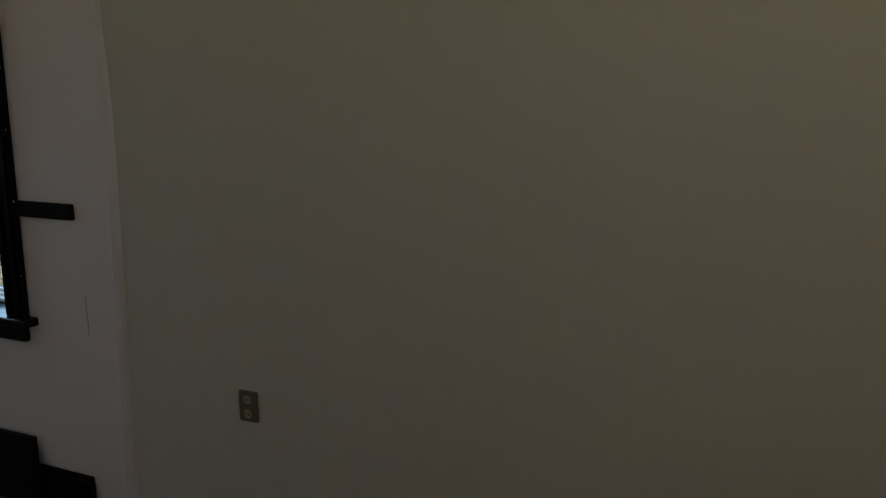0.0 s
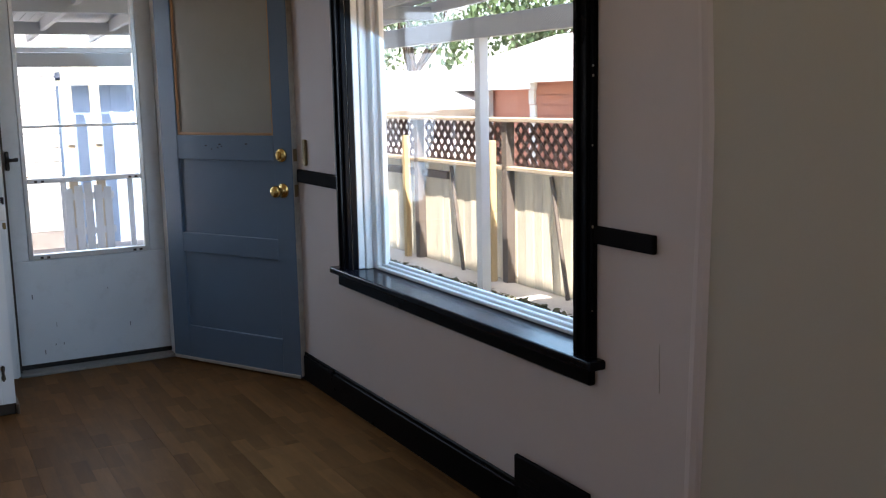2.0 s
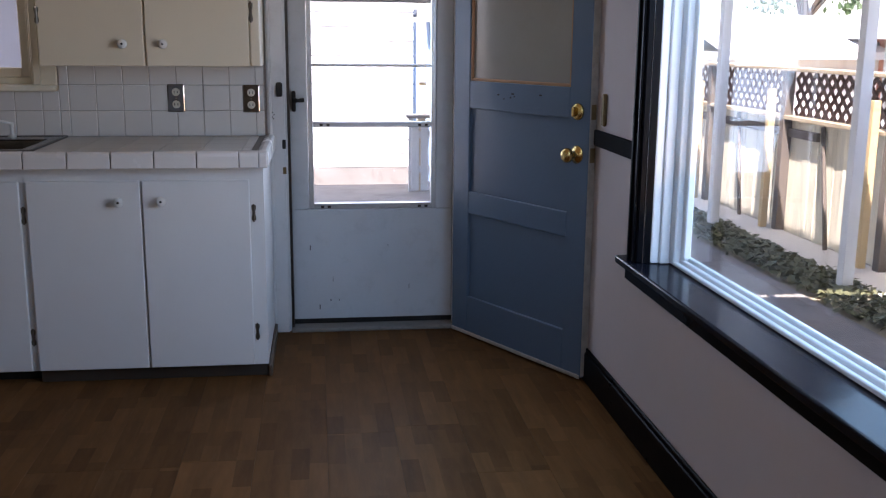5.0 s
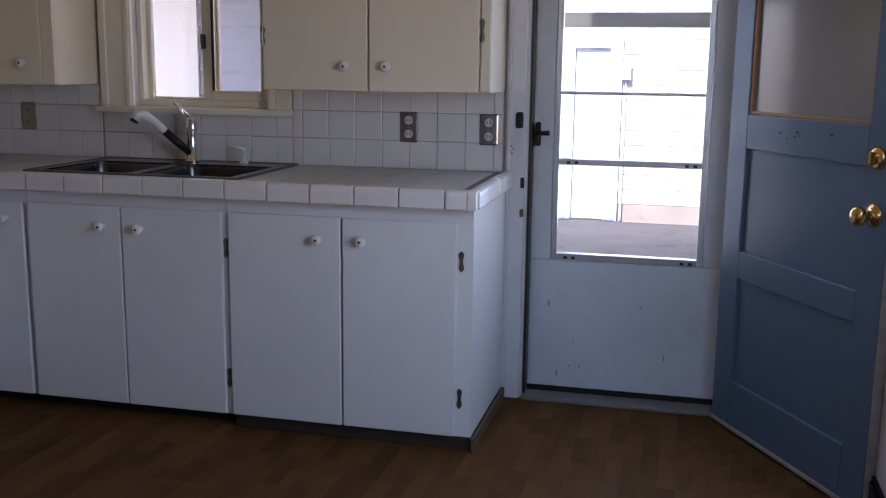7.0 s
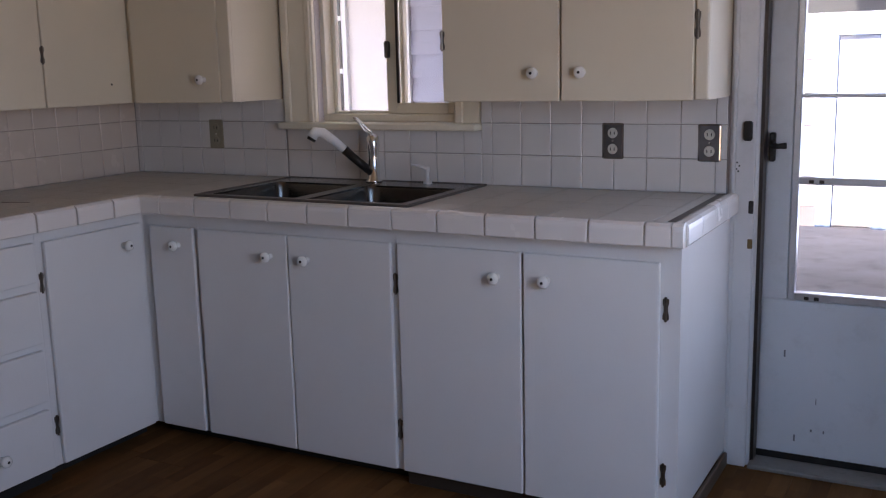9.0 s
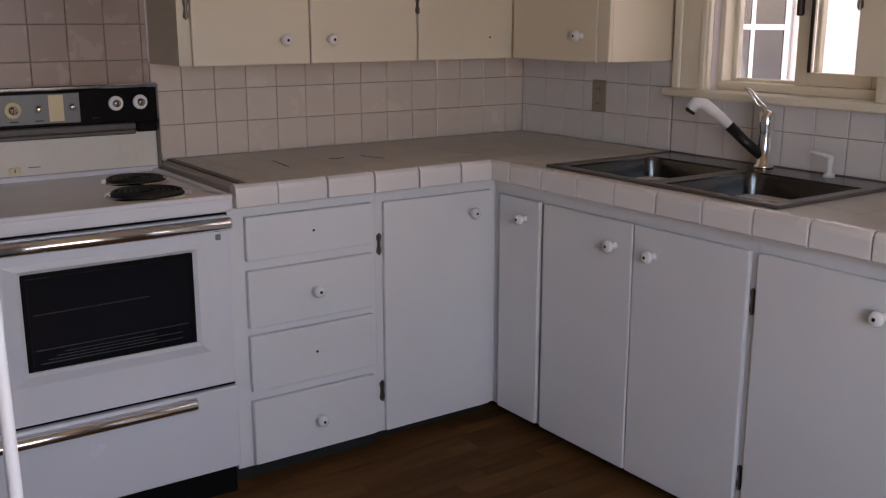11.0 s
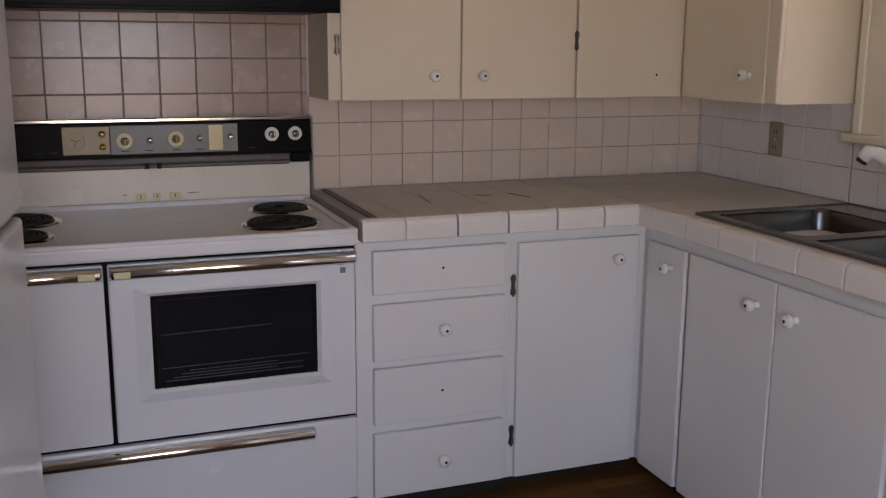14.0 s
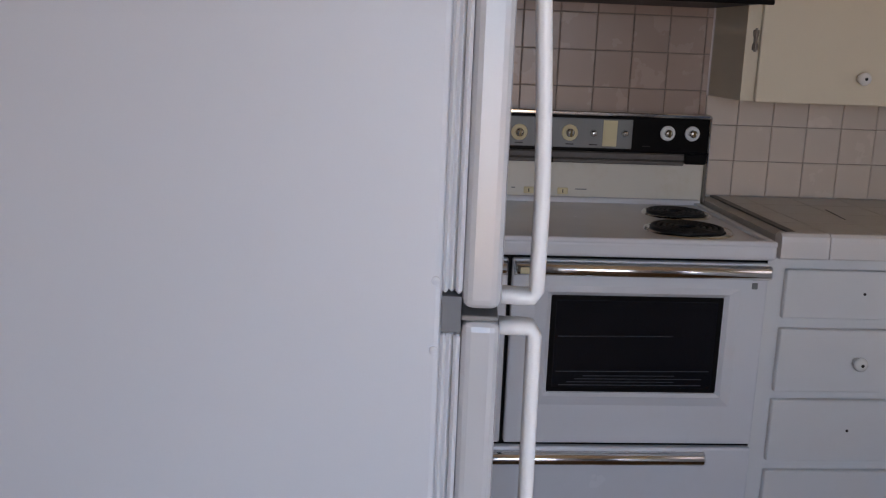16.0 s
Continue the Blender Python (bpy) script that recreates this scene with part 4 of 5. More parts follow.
for x, y, r in ((0.520, -1.715, 0.100), (0.275, -1.670, 0.086), (0.520, -2.40, 0.086), (0.275, -2.40, 0.100)):
    pan = part("burner", lathe([(r * 0.2, -0.002), (r * 0.85, -0.001), (r, 0.003), (r * 1.10, 0.005), (r * 1.14, 0.0)], "Z", (x, y, CK - 0.004), 32), CHROME, stove, "round burner with chrome drip ring", smooth=True)
    pts = []
    for i in range(150):
        a = 2 * math.pi * i / 30
        rr = r * (0.22 + 0.74 * i / 149)
        pts.append((x + rr * math.cos(a), y + rr * math.sin(a), CK + 0.002))
    part("coil", tube(pts, r * 0.062, 6), COIL, pan, "black spiral heating coil", smooth=True)
    part("drip_bowl", lathe([(0, -0.0005), (r * 0.95, 0.0), (r * 0.95, 0.001), (0, 0.0012)], "Z", (x, y, CK - 0.003), 28), BLACK, pan)
FX = 0.643
# black sheet over the white body, so the door gaps look shaded
part("door_gap", box(0.6402, 0.6418, SY_L + 0.002, SY_R - 0.002, 0.088, CK - 0.046), BLACK, stove, "black sheet for the shade in the gaps round the oven doors")
# oven door, with a framed window pressed into it
od = part("oven_door", box(FX, FX + 0.024, -2.186, SY_R - 0.005, 0.344, 0.816, bev=0.006, seg=2), ENAMEL, stove)
oy0, oy1, oz0, oz1 = -2.078, -1.668, 0.490, 0.720
part("window_surround", box(FX + 0.020, FX + 0.0262, oy0 - 0.012, oy1 + 0.012, oz0 - 0.010, oz1 + 0.010, bev=0.006, seg=2), BLACK, od, "thin black window gasket")
part("oven_window", box(FX + 0.022, FX + 0.0272, oy0, oy1, oz0, oz1, bev=0.004), OVEN_GLASS, od, "black oven glass")
bm = bmesh.new()
A = [(oy0 - 0.020, oz0 - 0.018), (oy1 + 0.020, oz0 - 0.018), (oy1 + 0.020, oz1 + 0.018), (oy0 - 0.020, oz1 + 0.018)]
B = [(oy0 - 0.050, oz0 - 0.045), (oy1 + 0.050, oz0 - 0.045), (oy1 + 0.050, oz1 + 0.032), (oy0 - 0.050, oz1 + 0.032)]
va = [bm.verts.new((FX + 0.0335, y, z)) for y, z in A]
vb = [bm.verts.new((FX + 0.0235, y, z)) for y, z in B]
vi = [bm.verts.new((FX + 0.0235, y * 1.0 + (0.012 if i in (0, 3) else -0.012), z + (0.010 if i < 2 else -0.010))) for i, (y, z) in enumerate(A)]
for i in range(4):
    j = (i + 1) % 4
    bm.faces.new((vb[i], vb[j], va[j], va[i]))
    bm.faces.new((va[i], va[j], vi[j], vi[i]))
bmesh.ops.recalc_face_normals(bm, faces=bm.faces)
part("bevel_frame", bm, ENAMEL, od, "raised enamel frame round the window")
for z in (0.535, 0.625):
    part("rack_wire", tube([(FX + 0.0282, oy0 + 0.012, z), (FX + 0.0282, oy1 - 0.10 * (z > 0.6) - 0.012, z + 0.004)], 0.0010, 6), RACK, od)
for i in range(4):
    part("rack_wire", tube([(FX + 0.0282, oy0 + 0.02 + i * 0.02, 0.500 + i * 0.008), (FX + 0.0282, oy1 - 0.03 - 0.07 * (i % 2), 0.502 + i * 0.008)], 0.0010, 6), RACK, od)


def bar_handle(name, y0, y1, z, h, parent):
    """A wide pressed chrome handle, hollow behind."""
    prof = [(0.0, h / 2)] + [(0.012 + 0.018 * math.cos(radians(a)), h / 2 * math.sin(radians(a))) for a in range(90, -91, -20)] + [(0.0, -h * 0.4)]
    bm = bmesh.new()
    prev = None
    for y in (y0, y0 + 0.006, y1 - 0.006, y1):
        s = 0.75 if y in (y0, y1) else 1.0
        ring = [bm.verts.new((FX + 0.024 + a * s, y, z + b)) for a, b in prof]
        if prev:
            for k in range(len(ring)):
                j = (k + 1) % len(ring)
                bm.faces.new((prev[k], prev[j], ring[j], ring[k]))
        else:
            bm.faces.new(ring)
        prev = ring
    bm.faces.new(prev)
    bmesh.ops.recalc_face_normals(bm, faces=bm.faces)
    return part(name, bm, CHROME, parent, "wide chrome handle", smooth=True)


oh = bar_handle("handle", -2.182, SY_R - 0.006, 0.795, 0.034, od)
part("handle_badge", box(FX + 0.053, FX + 0.055, -2.172, -2.132, 0.786, 0.802, bev=0.001), YELLOWED, oh)
part("badge", box(FX + 0.024, FX + 0.026, -1.592, -1.577, 0.752, 0.768, bev=0.001), PANEL_GREY, od)
sd = part("side_door", box(FX, FX + 0.024, SY_L + 0.003, -2.196, 0.344, 0.816, bev=0.006, seg=2), ENAMEL, stove)
h = bar_handle("handle", SY_L + 0.02, -2.200, 0.795, 0.034, sd)
part("handle_badge", box(FX + 0.053, FX + 0.055, -2.255, -2.215, 0.786, 0.802, bev=0.001), YELLOWED, h)
dr = part("drawer", box(FX, FX + 0.024, SY_L + 0.003, SY_R - 0.003, 0.092, 0.334, bev=0.006, seg=2), ENAMEL, stove)
bar_handle("handle", -2.44, -1.672, 0.308, 0.032, dr)
# backguard
bg = part("backguard", box(0.012, 0.085, SY_L + 0.004, SY_R + 0.010, CK - 0.01, 1.010, bev=0.008, seg=2), ENAMEL_STAIN, stove, "enamel backguard, yellowed with grease")
part("ledge", box(0.012, 0.100, SY_L + 0.006, SY_R + 0.008, 0.996, 1.018, bev=0.004), DARK_STRIP, stove, "greasy lamp ledge")
part("lamp_diffuser", box(0.082, 0.104, SY_L + 0.03, SY_R - 0.06, 0.984, 0.997, bev=0.003), DARK_STRIP, bg)
part("ledge_bracket", box(0.085, 0.115, SY_R - 0.060, SY_R + 0.004, 0.990, 1.020, bev=0.004), BLACK, bg)
cp = part("control_panel", box(0.012, 0.090, SY_L + 0.004, SY_R + 0.012, 1.018, 1.122, bev=0.003), BLACK, stove, "black control panel")
part("top_trim", box(0.010, 0.096, SY_L + 0.002, SY_R + 0.014, 1.122, 1.136, bev=0.004, seg=2), CHROME, stove, "chrome top edge")
part("end_trim", box(0.010, 0.094, SY_R + 0.012, SY_R + 0.020, CK, 1.132, bev=0.003), CHROME, stove)
part("clock_plate", box(0.090, 0.0925, -2.274, -2.142, 1.030, 1.112, bev=0.001), PANEL_TAN, cp, "tan clock plate")
part("dial_plate", box(0.090, 0.0922, -2.140, -1.764, 1.028, 1.114, bev=0.001), PANEL_GREY, cp, "brushed grey dial plate")
part("scale_label", box(0.0922, 0.0930, -1.852, -1.810, 1.034, 1.110), YELLOWED, cp, "yellowed indicator strip")
ck = part("clock_face", lathe([(0, 0), (0.027, 0), (0.026, 0.002), (0, 0.002)], "X", (0.0925, -2.238, 1.070), 24), PANEL_TAN, cp, "round clock face")
for dy, dz in ((0.016, 0.004), (-0.004, -0.018), (-0.013, 0.008)):
    part("clock_mark", tube([(0.0952, -2.238, 1.070), (0.0952, -2.238 + dy, 1.070 + dz)], 0.0012, 5), BRASS_OLD, ck)
for y, z, r in ((-2.100, 1.068, 0.024), (-1.951, 1.071, 0.024), (-1.658, 1.078, 0.022), (-1.584, 1.079, 0.022)):
    dial = part("dial", lathe([(0, 0), (r, 0), (r, 0.004), (r * 0.92, 0.006), (0, 0.006)], "X", (0.091, y, z), 28), YELLOWED if r > 0.023 else FRIDGE_PLASTIC, cp, "pale round dial", smooth=False)
    part("dial_knob", lathe([(0, 0.005), (r * 0.55, 0.005), (r * 0.50, 0.016), (r * 0.32, 0.019), (0, 0.020)], "X", (0.091, y, z), 18), CHROME, dial, "chrome dial centre", smooth=True)
    part("grip", box(0.100, 0.120, y - 0.003, y + 0.003, z - r * 0.45, z + r * 0.45, bev=0.001), BRASS_OLD, dial)
for y, z in ((-2.027, 1.068), (-1.880, 1.071), (-1.786, 1.073), (-2.163, 1.090), (-2.163, 1.052)):
    part("small_knob", lathe([(0, 0), (0.011, 0), (0.009, 0.010), (0.005, 0.013), (0, 0.013)], "X", (0.091, y, z), 14), CHROME if y > -2.15 else BRASS, cp, smooth=True)
for y in (-2.34, -2.30, -2.10, -2.03, -1.95, -1.88, -1.72):
    part("printed_mark", box(0.0924, 0.0928, y - 0.012, y + 0.012, 1.036, 1.039), IRON, cp)
for y, w in ((-2.062, 0.030), (-2.014, 0.022), (-1.960, 0.032)):
    sw = part("switch_plate", box(0.085, 0.090, y - w / 2, y + w / 2, 0.887, 0.907, bev=0.002), YELLOWED if y != -2.012 else FRIDGE_PLASTIC, bg, "small ivory switch")
    part("slot", box(0.090, 0.0906, y - 0.0015, y + 0.0015, 0.892, 0.902), IRON, sw)
part("back_lip", box(0.086, 0.112, SY_L + 0.004, SY_R, CK - 0.010, CK + 0.010, bev=0.006, seg=2), ENAMEL, top)
for y, w in ((-2.108, 0.012), (-1.905, 0.034)):
    part("printed_mark", box(0.0852, 0.0858, y - w / 2, y + w / 2, 0.902, 0.905), PANEL_GREY, bg)
for y in (-2.04, -2.005):
    part("catch", box(0.086, 0.106, y - 0.007, y + 0.007, 0.983, 1.000), BLACK, bg)

# range hood
hood = thing("range_hood", (0.22, -2.04, 1.437), "dark range hood over the stove", "hood")
bm = bmesh.new()
lo = [(0.012, SY_L), (0.47, SY_L), (0.47, -1.530), (0.012, -1.530)]
hi = [(0.012, SY_L), (0.28, SY_L), (0.28, -1.530), (0.012, -1.530)]
v0 = [bm.verts.new((x, y, 1.445)) for x, y in lo]
v1 = [bm.verts.new((x, y, 1.50)) for x, y in lo]
v2 = [bm.verts.new((x, y, 1.62)) for x, y in hi]
for a, b in ((v0, v1), (v1, v2)):
    for i in range(4):
        bm.faces.new((a[i], a[(i + 1) % 4], b[(i + 1) % 4], b[i]))
bm.faces.new(v0), bm.faces.new(v2)
bmesh.ops.recalc_face_normals(bm, faces=bm.faces)
part("shell", bm, BLACK, hood)
part("lip", box(0.468, 0.474, SY_L, -1.530, 1.440, 1.452, bev=0.002), BLACK, hood)
single("hood_cabinet", box(0.002, 0.28, SY_L, -1.520, 1.622, 2.28, bev=0.003), CREAM_CAB, "cream painted cabinet above the range hood", "cabinet")

# ---------------- refrigerator ----------------
FR0, FR1, FB = 1.300, 2.038, -3.12
fr = thing("refrigerator", (1.675, -2.8, 0), "white top-freezer refrigerator with long white door handles", "refrigerator")
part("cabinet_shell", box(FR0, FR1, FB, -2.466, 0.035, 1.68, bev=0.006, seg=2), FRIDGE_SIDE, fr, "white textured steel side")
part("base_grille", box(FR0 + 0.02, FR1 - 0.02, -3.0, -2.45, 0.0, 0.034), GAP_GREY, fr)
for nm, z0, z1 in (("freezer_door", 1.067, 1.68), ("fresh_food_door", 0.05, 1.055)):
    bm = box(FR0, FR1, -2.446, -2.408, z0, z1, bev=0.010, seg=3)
    d = part(nm, bm, FRIDGE_DOOR_SHADED, fr, "white textured door, shade mixed into its colour")
    for k, (a, b, ins) in enumerate(((-2.4657, -2.4600, 0.006), (-2.4600, -2.4530, 0.013), (-2.4530, -2.4462, 0.004))):
        part("gasket", box(FR0 + ins, FR1 - ins, a, b, z0 + 0.014, z1 - 0.014, bev=0.003), GASKET, d, "ribbed white door gasket")
    # long bowed handle near the east edge of the door
    hx = FR1 - 0.030
    if nm == "freezer_door":
        pts = [(-2.408, 1.077), (-2.390, 1.076), (-2.3772, 1.0765), (-2.3728, 1.083), (-2.3725, 1.17), (-2.376, 1.26), (-2.382, 1.36), (-2.390, 1.44), (-2.400, 1.50), (-2.410, 1.53)]
    else:
        pts = [(-2.408, 1.045), (-2.390, 1.045), (-2.3772, 1.0445), (-2.3728, 1.038), (-2.3725, 0.96), (-2.371, 0.80), (-2.372, 0.65), (-2.376, 0.50), (-2.385, 0.38), (-2.410, 0.30)]
    bm = bmesh.new()
    prev = None
    wide = 0.016
    for i, (y, z) in enumerate(pts):
        a, b = pts[max(i - 1, 0)], pts[min(i + 1, len(pts) - 1)]
        t = Vector((b[0] - a[0], b[1] - a[1])).normalized()
        nrm = Vector((t.y, -t.x)) * 0.0072
        ring = []
        for sx, sn in ((-1, -0.6), (-0.6, -1), (0.6, -1), (1, -0.6), (1, 0.6), (0.6, 1), (-0.6, 1), (-1, 0.6)):
            ring.append(bm.verts.new((hx + sx * wide, y + nrm.x * sn, z + nrm.y * sn)))
        if prev:
            for k in range(8):
                bm.faces.new((prev[k], prev[(k + 1) % 8], ring[(k + 1) % 8], ring[k]))
        else:
            bm.faces.new(ring)
        prev = ring
    bm.faces.new(prev)
    bmesh.ops.recalc_face_normals(bm, faces=bm.faces)
    part("handle", bm, FRIDGE_PLASTIC, d, "bowed white plastic handle", smooth=True)
part("hinge_gap", box(FR0 + 0.006, FR1 - 0.004, -2.4655, -2.4465, 1.043, 1.079), GAP_GREY, fr, "grey gap between the doors")
part("hinge_plate", box(FR1 - 0.075, FR1 - 0.004, -2.446, -2.410, 1.0552, 1.0605, bev=0.001), PANEL_GREY, fr, "metal centre hinge plate")
for z in (1.095, 1.025):
    part("screw_cap", lathe([(0, 0), (0.0045, 0), (0.004, 0.0015), (0, 0.002)], "X", (FR1, -2.472, z), 12), FRIDGE_SIDE, fr)

# it stands a little askew, its west side further from the wall
fr.matrix_world = pose(FR1, -2.44, 0, 0, 0, -5.6) @ pose(-FR1, 2.44, 0) @ pose(1.675, -2.8, 0)

# ---------------- outdoors ----------------
GZ = -0.50
ground = structure("ground", box(-80, 120, -80, 120, GZ - 0.3, GZ), SOIL, "dry bare ground of the back yard", "ground")
structure("patio_east", box(EX + WT + 0.002, 6.15, -7, 13, GZ - 0.1, GZ + 0.03), CONCRETE, "grey concrete patio slab under the cover", "patio")
structure("patio_north", box(-6, 6.15, WT + 0.01, 9.0, GZ - 0.1, GZ + 0.026), CONCRETE, "stained concrete patio behind the house", "patio")
# slab painted pale where the sun falls along the fence
structure("path_pale", box(6.72, 7.16, -7, 16, GZ - 0.1, GZ + 0.02), SUNLIT_GROUND, "strip of ground along the fence, sunlight put into its pale colour", "path")
structure("step_back_door", box(2.35, 3.6, 0.15, 1.05, GZ, -0.20, bev=0.01), CONCRETE, "concrete step at the back door", "step")
structure("wall_exterior", box(EX + WT + 0.002, EX + WT + 0.02, -7, 0.14, GZ, -0.01), STUCCO, "white foundation wall", "wall")

# ivy bed
rng = random.Random(11)
verts, faces = [], []
for i in range(9000):
    x, y = rng.uniform(6.22, 6.72), rng.uniform(-3.5, 13)
    if rng.random() < 0.15:
        x += rng.uniform(-0.12, 0.10)
    z = GZ + 0.03 + rng.uniform(0, 0.045) * (0.6 + 0.4 * noise.noise((x * 3, y * 1.5, 0)))
    r = rng.uniform(0.018, 0.045)
    q = Euler((rng.uniform(-0.8, 0.8), rng.uniform(-0.8, 0.8), rng.uniform(0, 6.3))).to_matrix()
    k = len(verts)
    for p in ((-1, 0, 0), (0, -0.7, 0.15), (1.1, 0, 0), (0, 0.7, 0.15)):
        verts.append(Vector((x, y, z)) + q @ (Vector(p) * r))
    faces.append((k, k + 1, k + 2, k + 3))
me = bpy.data.meshes.new("ivy_bed")
me.from_pydata(verts, [], faces)
me.materials.append(IVY)
tagged(new("ivy_bed", me), "low green ivy bed between patio and fence", "ivy", kind="stuff")

# patio cover
cover = thing("patio_cover", (5.2, 3.0, GZ), "white timber patio cover with corrugated panels", "patio cover")
PX = 6.55
for y in (-5.2, -2.72, -0.22, 2.27, 4.76):
    part("post", box(PX - 0.045, PX + 0.045, y - 0.045, y + 0.045, GZ, 1.76, bev=0.005), PATIO_WHITE, cover)
part("beam", box(PX - 0.05, PX + 0.05, -6, 5.3, 1.76, 1.93, bev=0.005), PATIO_GREY, cover)
for i in range(10):
    y = -5.8 + i * 0.66
    bm = box(0, 1, -0.022, 0.022, -0.065, 0.065)
    a, b = Vector((EX + WT + 0.01, y, 2.32)), Vector((PX + 0.06, y, 2.00))
    d = b - a
    m = Matrix.Translation(a) @ Matrix.Rotation(-math.atan2(d.z, d.x), 4, "Y") @ Matrix.Diagonal((d.length, 1, 1, 1))
    bmesh.ops.transform(bm, matrix=m, verts=bm.verts)
    part("rafter", bm, PATIO_GREY, cover)
bm = bmesh.new()
rows = []
for i in range(0, 157):
    y = -6 + i * 0.04
    dz = 0.014 * (1 if i % 2 else -1)
    rows.append([bm.verts.new((EX + 0.3, y, 2.40 + dz)), bm.verts.new((PX, y, 2.105 + dz))])
for a, b in zip(rows, rows[1:]):
    bm.faces.new((a[0], a[1], b[1], b[0]))
part("corrugated_roof", bm, CORRUGATED, cover, "corrugated pale roof panels")
# north wing: beams across, rafters that fall away from the house, corrugated sheets on top
back = thing("patio_cover", (2.2, 3.2, GZ), "grey timber patio cover behind the house with corrugated sheets", "patio cover")
RX0, RX1, RY0, RY1 = -0.9, 6.48, 0.32, 6.05
for y, z in ((1.25, 2.00), (3.0, 1.96), (4.9, 1.92)):
    part("beam", box(RX0, RX1, y - 0.045, y + 0.045, z, z + 0.11, bev=0.004), PATIO_GREY, back)
part("eave_beam", box(RX0, RX1, RY1 - 0.10, RY1, 1.66, 1.80, bev=0.004), PATIO_GREY, back, "grey beam along the eave")
for x in (-0.7, 0.9):
    part("post", box(x - 0.045, x + 0.045, RY1 - 0.095, RY1 - 0.005, GZ, 1.66, bev=0.005), PATIO_WHITE, back)
x = RX0 + 0.05
while x < RX1:
    a, b = Vector((x, RY0, 2.15)), Vector((x, RY1 - 0.005, 1.96))
    bm = box(-0.02, 0.02, 0, 1, -0.05, 0.05)
    d = b - a
    bmesh.ops.transform(bm, matrix=Matrix.Translation(a) @ Matrix.Rotation(math.atan2(d.z, d.y), 4, "X") @ Matrix.Diagonal((1, d.length, 1, 1)), verts=bm.verts)
    part("rafter", bm, PATIO_WHITE, back)
    x += 0.61
bm = bmesh.new()
rows = []
for i in range(int((RX1 - RX0) / 0.02)):
    x = RX0 + i * 0.02
    dz = 0.016 * math.sin(i * math.pi / 2)
    rows.append([bm.verts.new((x, RY0, 2.225 + dz)), bm.verts.new((x, RY1 + 0.06, 2.03 + dz))])
for a, b in zip(rows, rows[1:]):
    bm.faces.new((a[0], a[1], b[1], b[0]))
part("corrugated_roof", bm, CORRUGATED, back, "corrugated pale roof sheets")
for x in (3.93, 4.24):
    p = thing("gate_post", (x, 7.3, GZ), "tall tan wooden gate post on the patio", "post", "gate posts")
    part("shaft", box(x - 0.05, x + 0.05, 7.25, 7.35, GZ, 2.05, bev=0.006), POST_TAN, p)
    part("lock_box", box(x - 0.035, x + 0.045, 7.225, 7.249, 0.80, 0.98, bev=0.004), PATIO_GREY, p, "grey metal latch box")

# fence
FXP = 7.20
fence = thing("fence", (FXP, 5, GZ), "weathered board fence with a brown lattice top", "fence")
bme = mesh_of("fence_board", box(-0.011, 0.011, -0.069, 0.069, 0, 1.10, bev=0.003), FENCE)
rng = random.Random(5)
for i in range(132):
    y = -3.5 + i * 0.143
    piece("board", bme, fence, (FXP + rng.uniform(-0.006, 0.006), y, GZ + 0.01 + rng.uniform(-0.01, 0.01)), (1, 1, 1 + rng.uniform(-0.01, 0.01)), (rng.uniform(-0.008, 0.008), 0, rng.uniform(-0.03, 0.03)))
part("mid_rail", box(FXP - 0.105, FXP + 0.05, -3.6, 15.4, 0.585, 0.622, bev=0.004), RAIL_WOOD, fence, "pale horizontal rail")
part("cap_rail", box(FXP - 0.13, FXP + 0.09, -3.6, 15.4, 1.035, 1.068, bev=0.004), RAIL_WOOD, fence, "pale cap rail")
part("lower_rail", box(FXP - 0.05, FXP - 0.012, 4.0, 15.4, 0.42, 0.50, bev=0.004), FENCE_OLD, fence)
